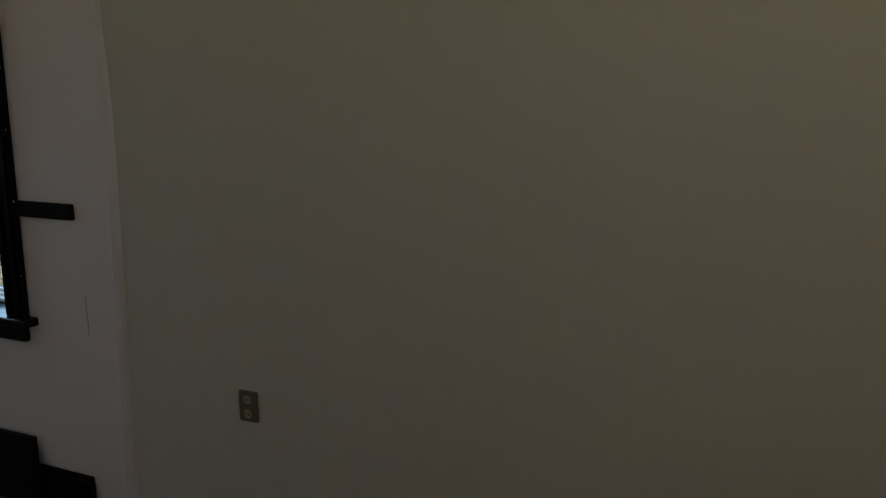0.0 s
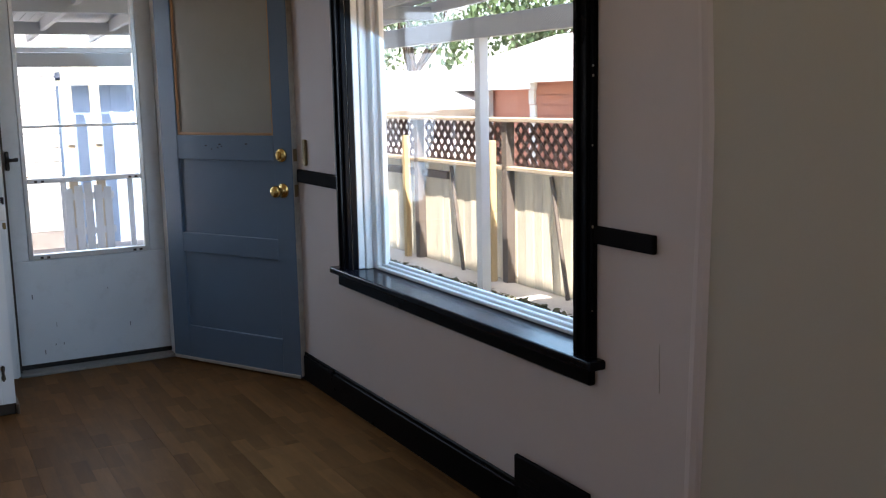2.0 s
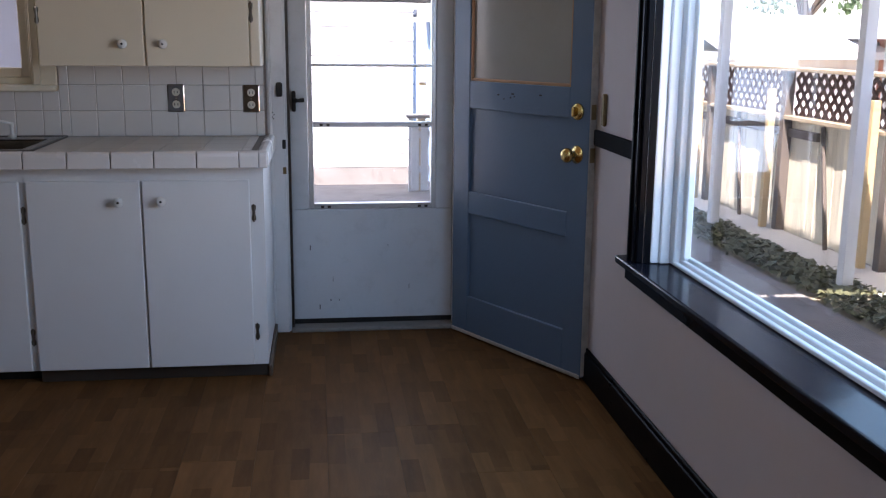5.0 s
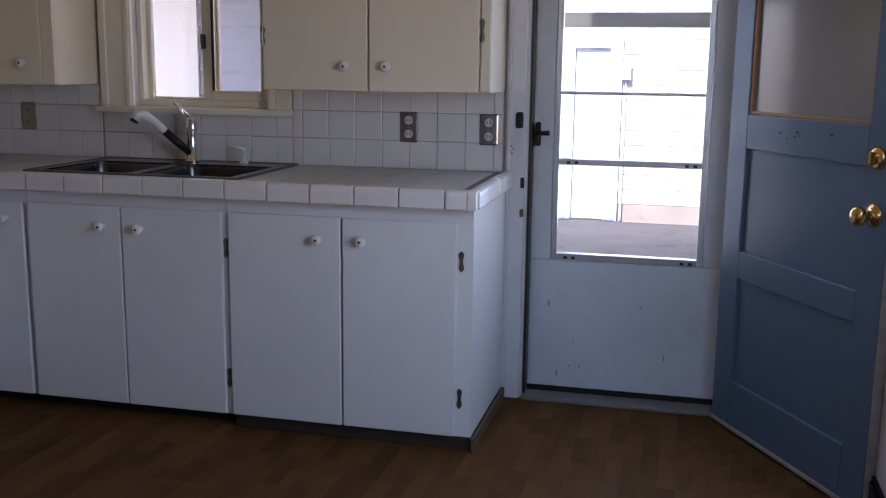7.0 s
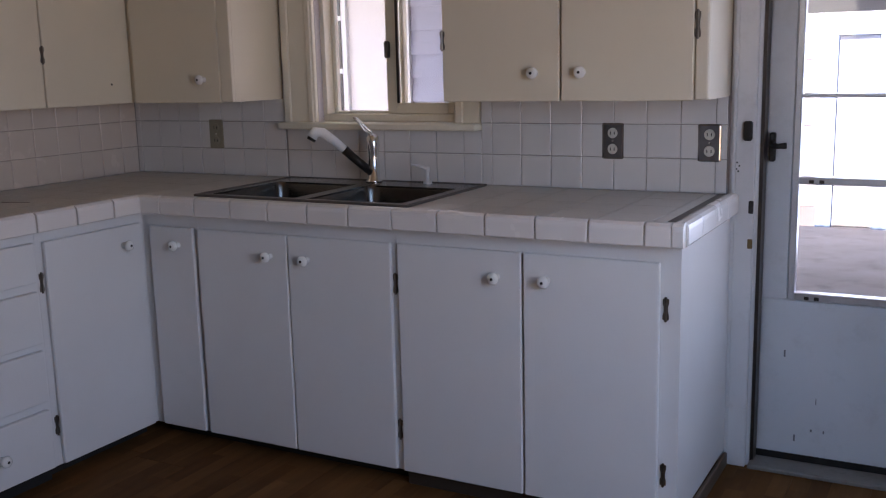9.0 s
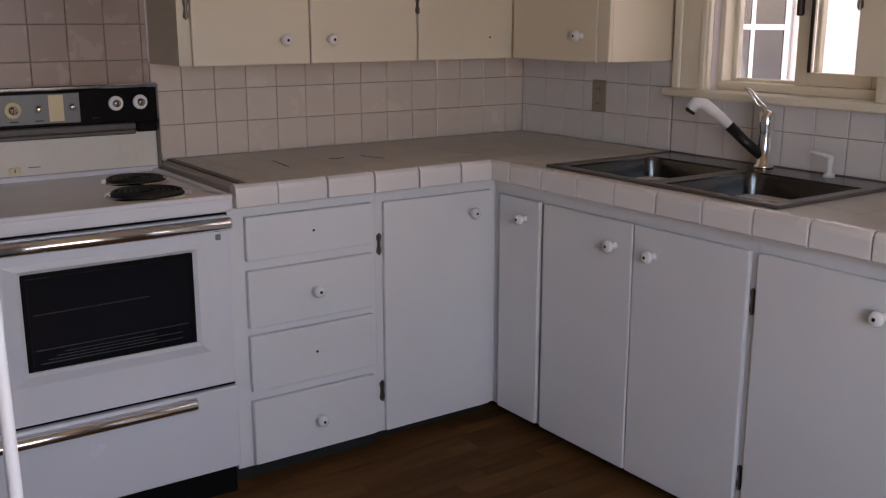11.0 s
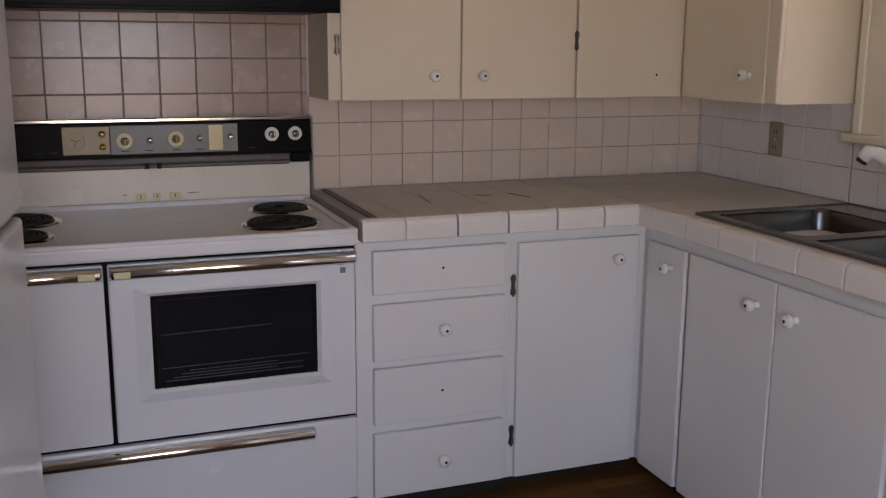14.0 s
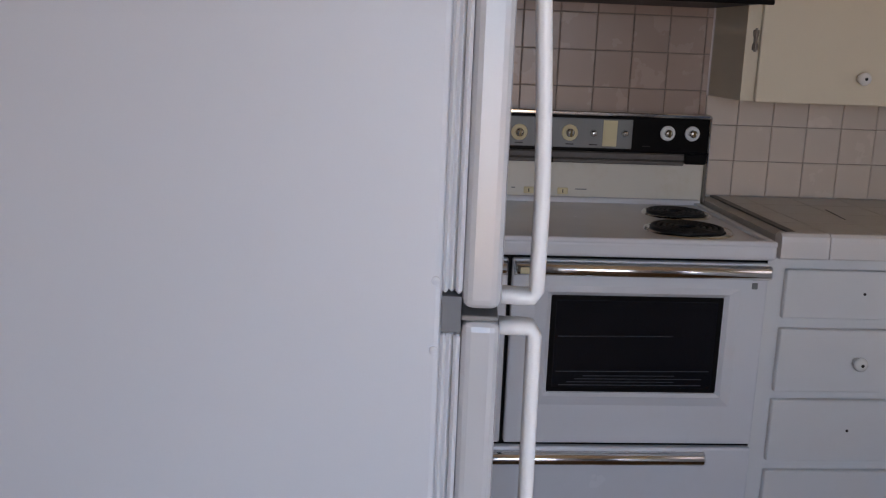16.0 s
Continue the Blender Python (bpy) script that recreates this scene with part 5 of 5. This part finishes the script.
for i in range(10):
    y = -2.61 + i * 1.80
    part("post", box(FXP - 0.105, FXP - 0.015, y - 0.045, y + 0.045, GZ, 1.034, bev=0.004), FENCE_OLD, fence, "dark weathered post")
    part("new_post", box(FXP - 0.190, FXP - 0.126, y + 0.13 - 0.032, y + 0.13 + 0.032, GZ, 0.86, bev=0.004), FENCE_NEW, fence, "pale new wood post")
    # one dark diagonal bar in each bay
    part("brace", tube([(FXP - 0.03, y + 1.14, 0.56), (FXP - 0.10, y + 0.80, GZ + 0.02)], 0.020, 6), FENCE_OLD, fence, "dark diagonal bar against the fence")
    bm = bmesh.new()
    for s in (1, -1):
        for k in range(-5, 20):
            ya = y + k * 0.140
            za, zb = 0.622, 1.035
            yb = ya + (zb - za)
            y0, y1, z0, z1 = ya, yb, za, zb
            lo_, hi_ = y + 0.05, y + 1.75
            if y1 < lo_ or y0 > hi_:
                continue
            if y0 < lo_:
                z0 += lo_ - y0
                y0 = lo_
            if y1 > hi_:
                z1 -= y1 - hi_
                y1 = hi_
            if s < 0:
                y0, y1 = 2 * y + 1.80 - y0, 2 * y + 1.80 - y1
            x = FXP - 0.006 * s
            w = 0.020
            d = Vector((0, y1 - y0, z1 - z0))
            if d.length < 0.03:
                continue
            t = d.normalized()
            p = Vector((0, -t.z, t.y)) * w
            q = [Vector((x, y0, z0)) - p, Vector((x, y0, z0)) + p, Vector((x, y1, z1)) + p, Vector((x, y1, z1)) - p]
            f0 = [bm.verts.new(v - Vector((0.005, 0, 0))) for v in q]
            f1 = [bm.verts.new(v + Vector((0.005, 0, 0))) for v in q]
            bm.faces.new(f0), bm.faces.new(f1)
            for e in range(4):
                bm.faces.new((f0[e], f0[(e + 1) % 4], f1[(e + 1) % 4], f1[e]))
    bmesh.ops.recalc_face_normals(bm, faces=bm.faces)
    part("lattice", bm, LATTICE, fence, "brown diagonal lattice")


def house(name, x0, x1, y0, y1, eave, ridge, along, wall, roof, label):
    """A plain low house: lapped walls, gabled roof with an overhang."""
    h = thing(name, ((x0 + x1) / 2, (y0 + y1) / 2, GZ - 0.2), label, "house")
    part("wall", box(x0, x1, y0, y1, GZ - 0.2, eave), wall, h)
    n = int((eave - GZ) / 0.16)
    for i in range(n):
        z = GZ + i * 0.16
        part("siding_course", box(x0 - 0.022, x1 + 0.022, y0 - 0.022, y1 + 0.022, z, z + 0.150), wall, h)
    o = 0.5
    bm = bmesh.new()
    if along == "Y":
        m = (x0 + x1) / 2
        s = [(x0 - o, eave - 0.10), (m, ridge), (x1 + o, eave - 0.10), (x1 + o, eave + 0.05), (m, ridge + 0.15), (x0 - o, eave + 0.05)]
        a = [bm.verts.new((x, y0 - o, z)) for x, z in s]
        b = [bm.verts.new((x, y1 + o, z)) for x, z in s]
    else:
        m = (y0 + y1) / 2
        s = [(y0 - o, eave - 0.10), (m, ridge), (y1 + o, eave - 0.10), (y1 + o, eave + 0.05), (m, ridge + 0.15), (y0 - o, eave + 0.05)]
        a = [bm.verts.new((x0 - o, y, z)) for y, z in s]
        b = [bm.verts.new((x1 + o, y, z)) for y, z in s]
    bm.faces.new(a), bm.faces.new(b)
    for i in range(6):
        bm.faces.new((a[i], a[(i + 1) % 6], b[(i + 1) % 6], b[i]))
    bmesh.ops.recalc_face_normals(bm, faces=bm.faces)
    part("roof", bm, roof, h, "sun-bleached pale roof")
    part("fascia", box(x0 - o - 0.03, x0 - o, y0 - o, y1 + o, eave - 0.13, eave + 0.03), PATIO_WHITE, h)
    return h


h = house("neighbour_house", 11.2, 18.5, 3.0, 8.36, 1.58, 2.75, "Y", RED_SIDING, ROOF_PALE, "red-brown house with a sun-bleached roof beyond the fence")
for i in range(9):
    part("corner_board", box(11.14, 11.30, 8.25 + 0.03 * (i % 2), 8.41 + 0.03 * (i % 2), GZ + i * 0.23, GZ + i * 0.23 + 0.222), PATIO_WHITE, h)
h = house("neighbour_house", 14.5, 23.0, 10.5, 17.9, 1.50, 2.75, "Y", RED_SIDING, ROOF_PALE, "low red-brown house with a white window, farther off")
w = part("window", box(14.42, 14.47, 15.5, 17.1, 0.80, 1.30), PATIO_WHITE, h, "white framed window")
part("pane", box(14.40, 14.425, 15.6, 17.0, 0.88, 1.22), SHADOW_GLASS, w)
part("downpipe", box(14.30, 14.42, 14.85, 14.99, GZ, 1.72), PATIO_GREY, h)
house("neighbour_shed", 11.5, 15.5, 15.5, 20.5, 1.05, 1.75, "X", STUCCO, ROOF_PALE, "low white shed with a gabled pale roof")

# garage behind the house, sunlit, and the pale blue shed beside it
g = thing("garage", (0.3, 10, GZ), "white garage across the back patio in full sun", "garage")
part("wall", box(-3.5, 3.86, 7.83, 12.0, GZ, 2.6), STUCCO, g)
for x0, x1 in ((-3.5, 1.74), (2.44, 3.88)):
    for i in range(18):
        z = GZ + 0.24 + i * 0.17
        if z < 2.5:
            part("siding_course", box(x0, x1, 7.800, 7.83, z, z + 0.158, bev=0.003), STUCCO, g)
    part("plinth", box(x0, x1, 7.805, 7.83, GZ, GZ + 0.235), CONCRETE, g, "stained concrete footing")
for x0, x1 in ((1.745, 1.900), (2.290, 2.435)):
    part("door_jamb", box(x0, x1, 7.770, 7.83, GZ + 0.026, 1.50, bev=0.004), BLUE_PALE, g, "pale blue door jamb")
part("door_head", box(1.745, 2.435, 7.765, 7.83, 1.501, 1.62, bev=0.004), BLUE_PALE, g, "pale blue door head")
d = part("door", box(1.904, 2.286, 7.800, 7.83, GZ + 0.04, 1.498, bev=0.004), DOOR_WHITE, g, "dirty white narrow door")
part("kick_plate", box(1.92, 2.27, 7.794, 7.7995, GZ + 0.05, GZ + 0.27), WORN_WOOD, d, "stained kick plate")
part("conduit", tube([(2.475, 7.78, GZ + 0.03), (2.475, 7.78, 1.15)], 0.014, 8), PATIO_GREY, g)
part("meter_box", box(2.43, 2.53, 7.735, 7.799, 1.15, 1.36, bev=0.005), BLUE_PALE, g)
sh = thing("garden_shed", (5.0, 9, GZ), "pale blue shed with a white eave beside the garage", "shed")
part("wall", box(3.89, 5.95, 7.95, 10.5, GZ, 1.50), BLUE_PALE, sh)
for i in range(8):
    x = 4.06 + i * 0.236
    part("batten", box(x, x + 0.03, 7.937, 7.9495, GZ, 1.50, bev=0.002), BLUE_PALE, sh)
part("fascia", box(4.00, 6.05, 7.72, 7.76, 1.50, 1.66, bev=0.004), PATIO_WHITE, sh, "white eave board")
part("roof", box(4.00, 6.05, 7.761, 10.6, 1.61, 1.68), ROOF_PALE, sh, "flat pale roof")
gate = thing("picket_gate", (4.1, 7.15, GZ), "small white picket gate on the patio", "gate")
for i in range(5):
    part("picket", box(3.80 + i * 0.11, 3.89 + i * 0.11, 7.14, 7.16, GZ + 0.04, 0.36 - 0.03 * abs(i - 2), bev=0.004), PATIO_WHITE, gate)
for z in (-0.25, 0.16):
    part("gate_rail", box(3.78, 4.36, 7.161, 7.19, z, z + 0.08), PATIO_WHITE, gate)
part("top_board", box(3.74, 4.62, 7.02, 7.24, 0.400, 0.436, bev=0.005), WORN_WOOD, gate, "weathered grey board across the gate")
for x in (3.80, 4.56):
    part("gate_stud", box(x - 0.03, x + 0.03, 7.192, 7.238, GZ, 0.3995, bev=0.003), PATIO_WHITE, gate)

# neighbour's wall seen through the sink window
nb = thing("side_house", (-1.0, 2.4, GZ), "white side wing with pale lap siding and a paned window", "house")
part("wall", box(-3.6, 0.09, 2.17, 3.4, GZ, 2.9), STUCCO, nb)
part("sided_wall", box(0.092, 1.75, 2.17, 3.4, GZ, 2.9), SIDING_BLUE, nb)
part("corner_board", box(0.05, 0.13, 2.125, 2.17, GZ, 2.9), STUCCO, nb)
for i in range(24):
    z = GZ + 0.05 + i * 0.14
    bm = bmesh.new()
    v = [bm.verts.new(p) for p in ((0.13, 2.17, z), (1.75, 2.17, z), (1.75, 2.138, z), (0.13, 2.138, z), (0.13, 2.17, z + 0.14), (1.75, 2.17, z + 0.14), (1.75, 2.162, z + 0.14), (0.13, 2.162, z + 0.14))]
    for f in ((0, 1, 2, 3), (4, 5, 6, 7), (3, 2, 6, 7), (0, 3, 7, 4), (1, 2, 6, 5)):
        bm.faces.new([v[q] for q in f])
    bmesh.ops.recalc_face_normals(bm, faces=bm.faces)
    part("siding_course", bm, SIDING_BLUE, nb)
w = part("window", box(-0.82, -0.335, 2.145, 2.17, 0.93, 1.95), VINYL, nb, "white window with muntins")
for i in range(2):
    for j in range(3):
        part("pane", box(-0.785 + i * 0.225, -0.595 + i * 0.225, 2.138, 2.147, 0.97 + j * 0.325, 1.265 + j * 0.325), SHADOW_GLASS, w)


# trees
def tree(x, y, h, r, seed):
    rng = random.Random(seed)
    t = thing("tree", (x, y, GZ), "leafy green tree behind the neighbouring roofs", "tree", "trees behind the houses")
    bm = tube([(x, y, GZ), (x + 0.1, y, GZ + h * 0.3), (x - 0.1, y + 0.1, GZ + h * 0.6)], [0.28, 0.2, 0.1], 8)
    for i in range(6):
        a = rng.uniform(0, 6.3)
        join(bm, tube([(x, y, GZ + h * 0.3), (x + 0.5 * r * math.cos(a), y + 0.5 * r * math.sin(a), GZ + h * rng.uniform(0.5, 0.7)), (x + 0.8 * r * math.cos(a), y + 0.8 * r * math.sin(a), GZ + h * rng.uniform(0.6, 0.85))], [0.1, 0.06, 0.02], 6))
    part("trunk", bm, BARK, t)
    verts, faces = [], []
    for c in range(60):
        d = Vector((rng.gauss(0, 1), rng.gauss(0, 1), rng.gauss(0, 1))).normalized() * rng.uniform(0.3, 1.0)
        cx, cy, cz = x + d.x * r, y + d.y * r, GZ + h * 0.64 + d.z * h * 0.38
        s = rng.uniform(0.4, 0.9)
        for i in range(55):
            p = Vector((cx + rng.gauss(0, s * 0.5), cy + rng.gauss(0, s * 0.5), cz + rng.gauss(0, s * 0.4)))
            q = Euler((rng.uniform(0, 6), rng.uniform(0, 6), rng.uniform(0, 6))).to_matrix()
            k = len(verts)
            e = rng.uniform(0.07, 0.16)
            for w in ((-1, 0, 0), (0, -0.6, 0), (1, 0, 0), (0, 0.6, 0)):
                verts.append(p + q @ (Vector(w) * e))
            faces.append((k, k + 1, k + 2, k + 3))
    me = bpy.data.meshes.new("crown")
    me.from_pydata(verts, [], faces)
    me.materials.append(LEAF)
    ob = new("crown", me)
    ob.parent, ob.location = t, -t.location


for i, (x, y, h, r) in enumerate(((22, 24, 7.5, 2.6), (26, 18, 7.5, 2.8), (20, 30, 8, 3.0), (30, 26, 9, 3.2), (28, 12, 6.5, 2.4))):
    tree(x, y, h, r, 20 + i)

# ---------------- pieces: tiles, caps, planks ----------------
P, PZ, GAP = 0.1102, 0.1083, 0.0022


def tile_mesh(name, material, a, b, depth, flat):
    """A glazed tile with cushioned edges. flat: which way it faces."""
    h = 0.0022
    bm = bmesh.new()
    lo = [(0, 0), (a, 0), (a, b), (0, b)]
    hi = [(h, h), (a - h, h), (a - h, b - h), (h, b - h)]
    def put(u, v, w):
        return {"-Y": (u, -w, v), "X": (w, u, v), "Z": (u, v, w)}[flat]
    v0 = [bm.verts.new(put(u, v, 0)) for u, v in lo]
    v1 = [bm.verts.new(put(u, v, depth - 0.0014)) for u, v in lo]
    v2 = [bm.verts.new(put(u, v, depth)) for u, v in hi]
    for p, q in ((v0, v1), (v1, v2)):
        for i in range(4):
            bm.faces.new((p[i], p[(i + 1) % 4], q[(i + 1) % 4], q[i]))
    bm.faces.new(v2)
    bmesh.ops.recalc_face_normals(bm, faces=bm.faces)
    return mesh_of(name, bm, material)


TILES = {}


def lay(parent, material, flat, u0, u1, v0, v1, pu, pv, ou, ov, w, skip=()):
    """Tiles over a field, cut at its edges; (ou, ov) is a joint crossing."""
    i0, j0 = math.floor((u0 - ou) / pu), math.floor((v0 - ov) / pv)
    for i in range(i0, i0 + int((u1 - u0) / pu) + 3):
        for j in range(j0, j0 + int((v1 - v0) / pv) + 3):
            a0, a1 = max(u0, ou + i * pu) + GAP / 2, min(u1, ou + (i + 1) * pu) - GAP / 2
            b0, b1 = max(v0, ov + j * pv) + GAP / 2, min(v1, ov + (j + 1) * pv) - GAP / 2
            if a1 - a0 < 0.008 or b1 - b0 < 0.008:
                continue
            if any(a0 >= s[0] - 0.001 and a1 <= s[1] + 0.001 and b0 >= s[2] - 0.001 and b1 <= s[3] + 0.001 for s in skip):
                continue
            for s in skip:
                if a1 > s[0] and a0 < s[1] and b1 > s[2] and b0 < s[3]:
                    if b0 < s[2]:
                        b1 = min(b1, s[2])
                    elif b1 > s[3]:
                        b0 = max(b0, s[3])
                    elif a0 < s[0]:
                        a1 = min(a1, s[0])
                    else:
                        a0 = max(a0, s[1])
            key = (material.name, flat, round(a1 - a0, 4), round(b1 - b0, 4))
            if key not in TILES:
                TILES[key] = tile_mesh("tile", material, a1 - a0, b1 - b0, 0.006, flat)
            t = random.uniform(-0.0004, 0.0004)
            place = {"-Y": (a0, w - t, b0), "X": (w + t, a0, b0), "Z": (a0, b0, w + t)}[flat]
            piece("tile", TILES[key], parent, place)


def grout_sheet(name, b, parent, material=None):
    return part(name, box(*b), material or GROUT, parent, "recessed grout")


for b in ((0.002, 0.795, -0.004, 0, CT, UZ0), (0.795, 1.65, -0.004, 0, CT, 1.0755), (1.65, 2.496, -0.004, 0, CT, UZ0)):
    grout_sheet("grout_bed", b, wall_north, GROUT_PALE)
for u0, u1, v1 in ((0.008, 0.799, UZ0), (0.799, 1.649, 1.0758), (1.649, 2.496, UZ0)):
    lay(wall_north, TILE_WHITE, "-Y", u0, u1, CT, v1, P, PZ, 2.460, 0.9935, -0.0035)
grout_sheet("grout_bed", (0, 0.004, -1.520, -0.008, CT, UZ0), wall_west, GROUT_TAN)
lay(wall_west, TILE_WARM_LIT, "X", -1.520, -0.009, CT, UZ0, P, PZ, -0.758, 0.9935, 0.0035)
grout_sheet("grout_bed", (0, 0.004, -2.70, -1.522, 0.90, 1.70), wall_west)
lay(wall_west, TILE_PINK_SHADED, "X", -2.70, -1.522, 1.02, 1.62, P, PZ, -1.542, 1.2020, 0.0035)

# counter tiles
for u0, u1, v0, v1 in ((0.012, SKX0, -0.622, -0.014), (SKX1, 2.470, -0.622, -0.014), (SKX0, SKX1, -0.622, SKY0), (SKX0, SKX1, SKY1, -0.014)):
    lay(counter, TILE_TOP, "Z", u0, u1, v0, v1, 0.1524, 0.1524, 2.434, -0.014, CT - 0.0055)
lay(counter, TILE_TOP, "Z", 0.012, 0.622, -1.462, -0.626, 0.1524, 0.1524, 0.012, -0.626, CT - 0.0055)
part("edge_strip", box(2.472, 2.494, -0.64, -0.014, CT - 0.006, CT + 0.0005), DARK_STRIP, counter, "dark grout strip at the counter's end")
part("edge_strip", box(0.012, 0.640, -1.484, -1.464, CT - 0.006, CT + 0.0005), DARK_STRIP, counter, "dark grout strip beside the stove")
part("edge_strip", box(0.622, 2.472, -0.640, -0.624, CT - 0.008, CT - 0.001), COUNTER_GROUT, counter)
for a, b in (((0.24, -1.22), (0.40, -1.24)), ((0.30, -0.93), (0.40, -0.90)), ((0.30, -1.05), (0.31, -1.00))):
    part("crack", tube([(a[0], a[1], CT + 0.0008), ((a[0] + b[0]) / 2 + 0.01, (a[1] + b[1]) / 2, CT + 0.0008), (b[0], b[1], CT + 0.0008)], 0.0018, 5), DARK_STRIP, counter, "dark crack in the tile")


def cap_mesh(name, length, way):
    """A rounded edge tile: flat on top, a lip, and a straight front."""
    prof = [(0.0, -0.003), (0.006, 0.004), (0.020, 0.009), (0.034, 0.007), (0.042, 0.0), (0.044, -0.012), (0.044, -0.052), (0.041, -0.056), (0.0, -0.056)]
    bm = bmesh.new()
    prev = None
    for s, k in ((0.0, 0.96), (0.004, 1.0), (length - 0.004, 1.0), (length, 0.96)):
        ring = []
        for d, z in prof:
            d2 = d if k == 1.0 else d * 0.97
            ring.append(bm.verts.new({"-Y": (s, -d2, z), "X": (d2, s, z)}[way]))
        if prev:
            for q in range(len(ring)):
                j = (q + 1) % len(ring)
                bm.faces.new((prev[q], prev[j], ring[j], ring[q]))
        else:
            bm.faces.new(ring)
        prev = ring
    bm.faces.new(prev)
    bmesh.ops.recalc_face_normals(bm, faces=bm.faces)
    return mesh_of(name, bm, TILE_CAP)


VP = 0.1528
full_n, full_w = cap_mesh("cap_tile", VP - 0.0045, "-Y"), cap_mesh("cap_tile", VP - 0.0040, "X")
x = 2.434
piece("cap_tile", cap_mesh("cap_tile", 0.068, "-Y"), counter, (x, -0.624, CT))
piece("cap_tile", cap_mesh("cap_tile", 0.030, "-Y"), counter, (x + 0.070, -0.624, CT))
while x - VP > 0.668:
    x -= VP
    piece("cap_tile", full_n, counter, (x, -0.624, CT))
piece("cap_tile", cap_mesh("cap_tile", x - 0.622 - 0.0025, "-Y"), counter, (0.622, -0.624, CT))
y = -1.403
piece("cap_tile", cap_mesh("cap_tile", 0.122, "X"), counter, (0.624, -1.403 - 0.1245, CT))
for i in range(5):
    if i < 4:
        piece("cap_tile", full_w, counter, (0.624, y, CT))
        y += VP + 0.0025
piece("cap_tile", cap_mesh("cap_tile", -0.668 - y, "X"), counter, (0.624, y, CT))
for i in range(5):
    l = min(VP, 0.654 - i * VP)
    if l > 0.03:
        piece("cap_tile", cap_mesh("cap_tile", min(l, 0.62 - i * VP if i == 4 else l) - 0.0025, "X"), counter, (2.494, -0.014 - (i + 1) * VP if i < 4 else -0.64, CT))

# floor planks, laid along the length of the room
rng = random.Random(2)
PW, PL = 0.228, 1.20
pm = mesh_of("floor_plank", box(0.0002, PW - 0.0002, 0.0002, PL - 0.0002, -0.0065, 0.0, bev=0.0004), FLOOR_WOOD)
row = 0
x = 0.0
while x < EX:
    y = FLOOR_S - rng.uniform(0, PL)
    w = min(1.0, (EX - x) / PW)
    while y < 0:
        a, b = max(y, FLOOR_S), min(y + PL, 0.0)
        if b - a > 0.01:
            piece("plank", pm, floor, (x, a, 0), (w, (b - a) / PL, 1))
        y += PL
    x += PW
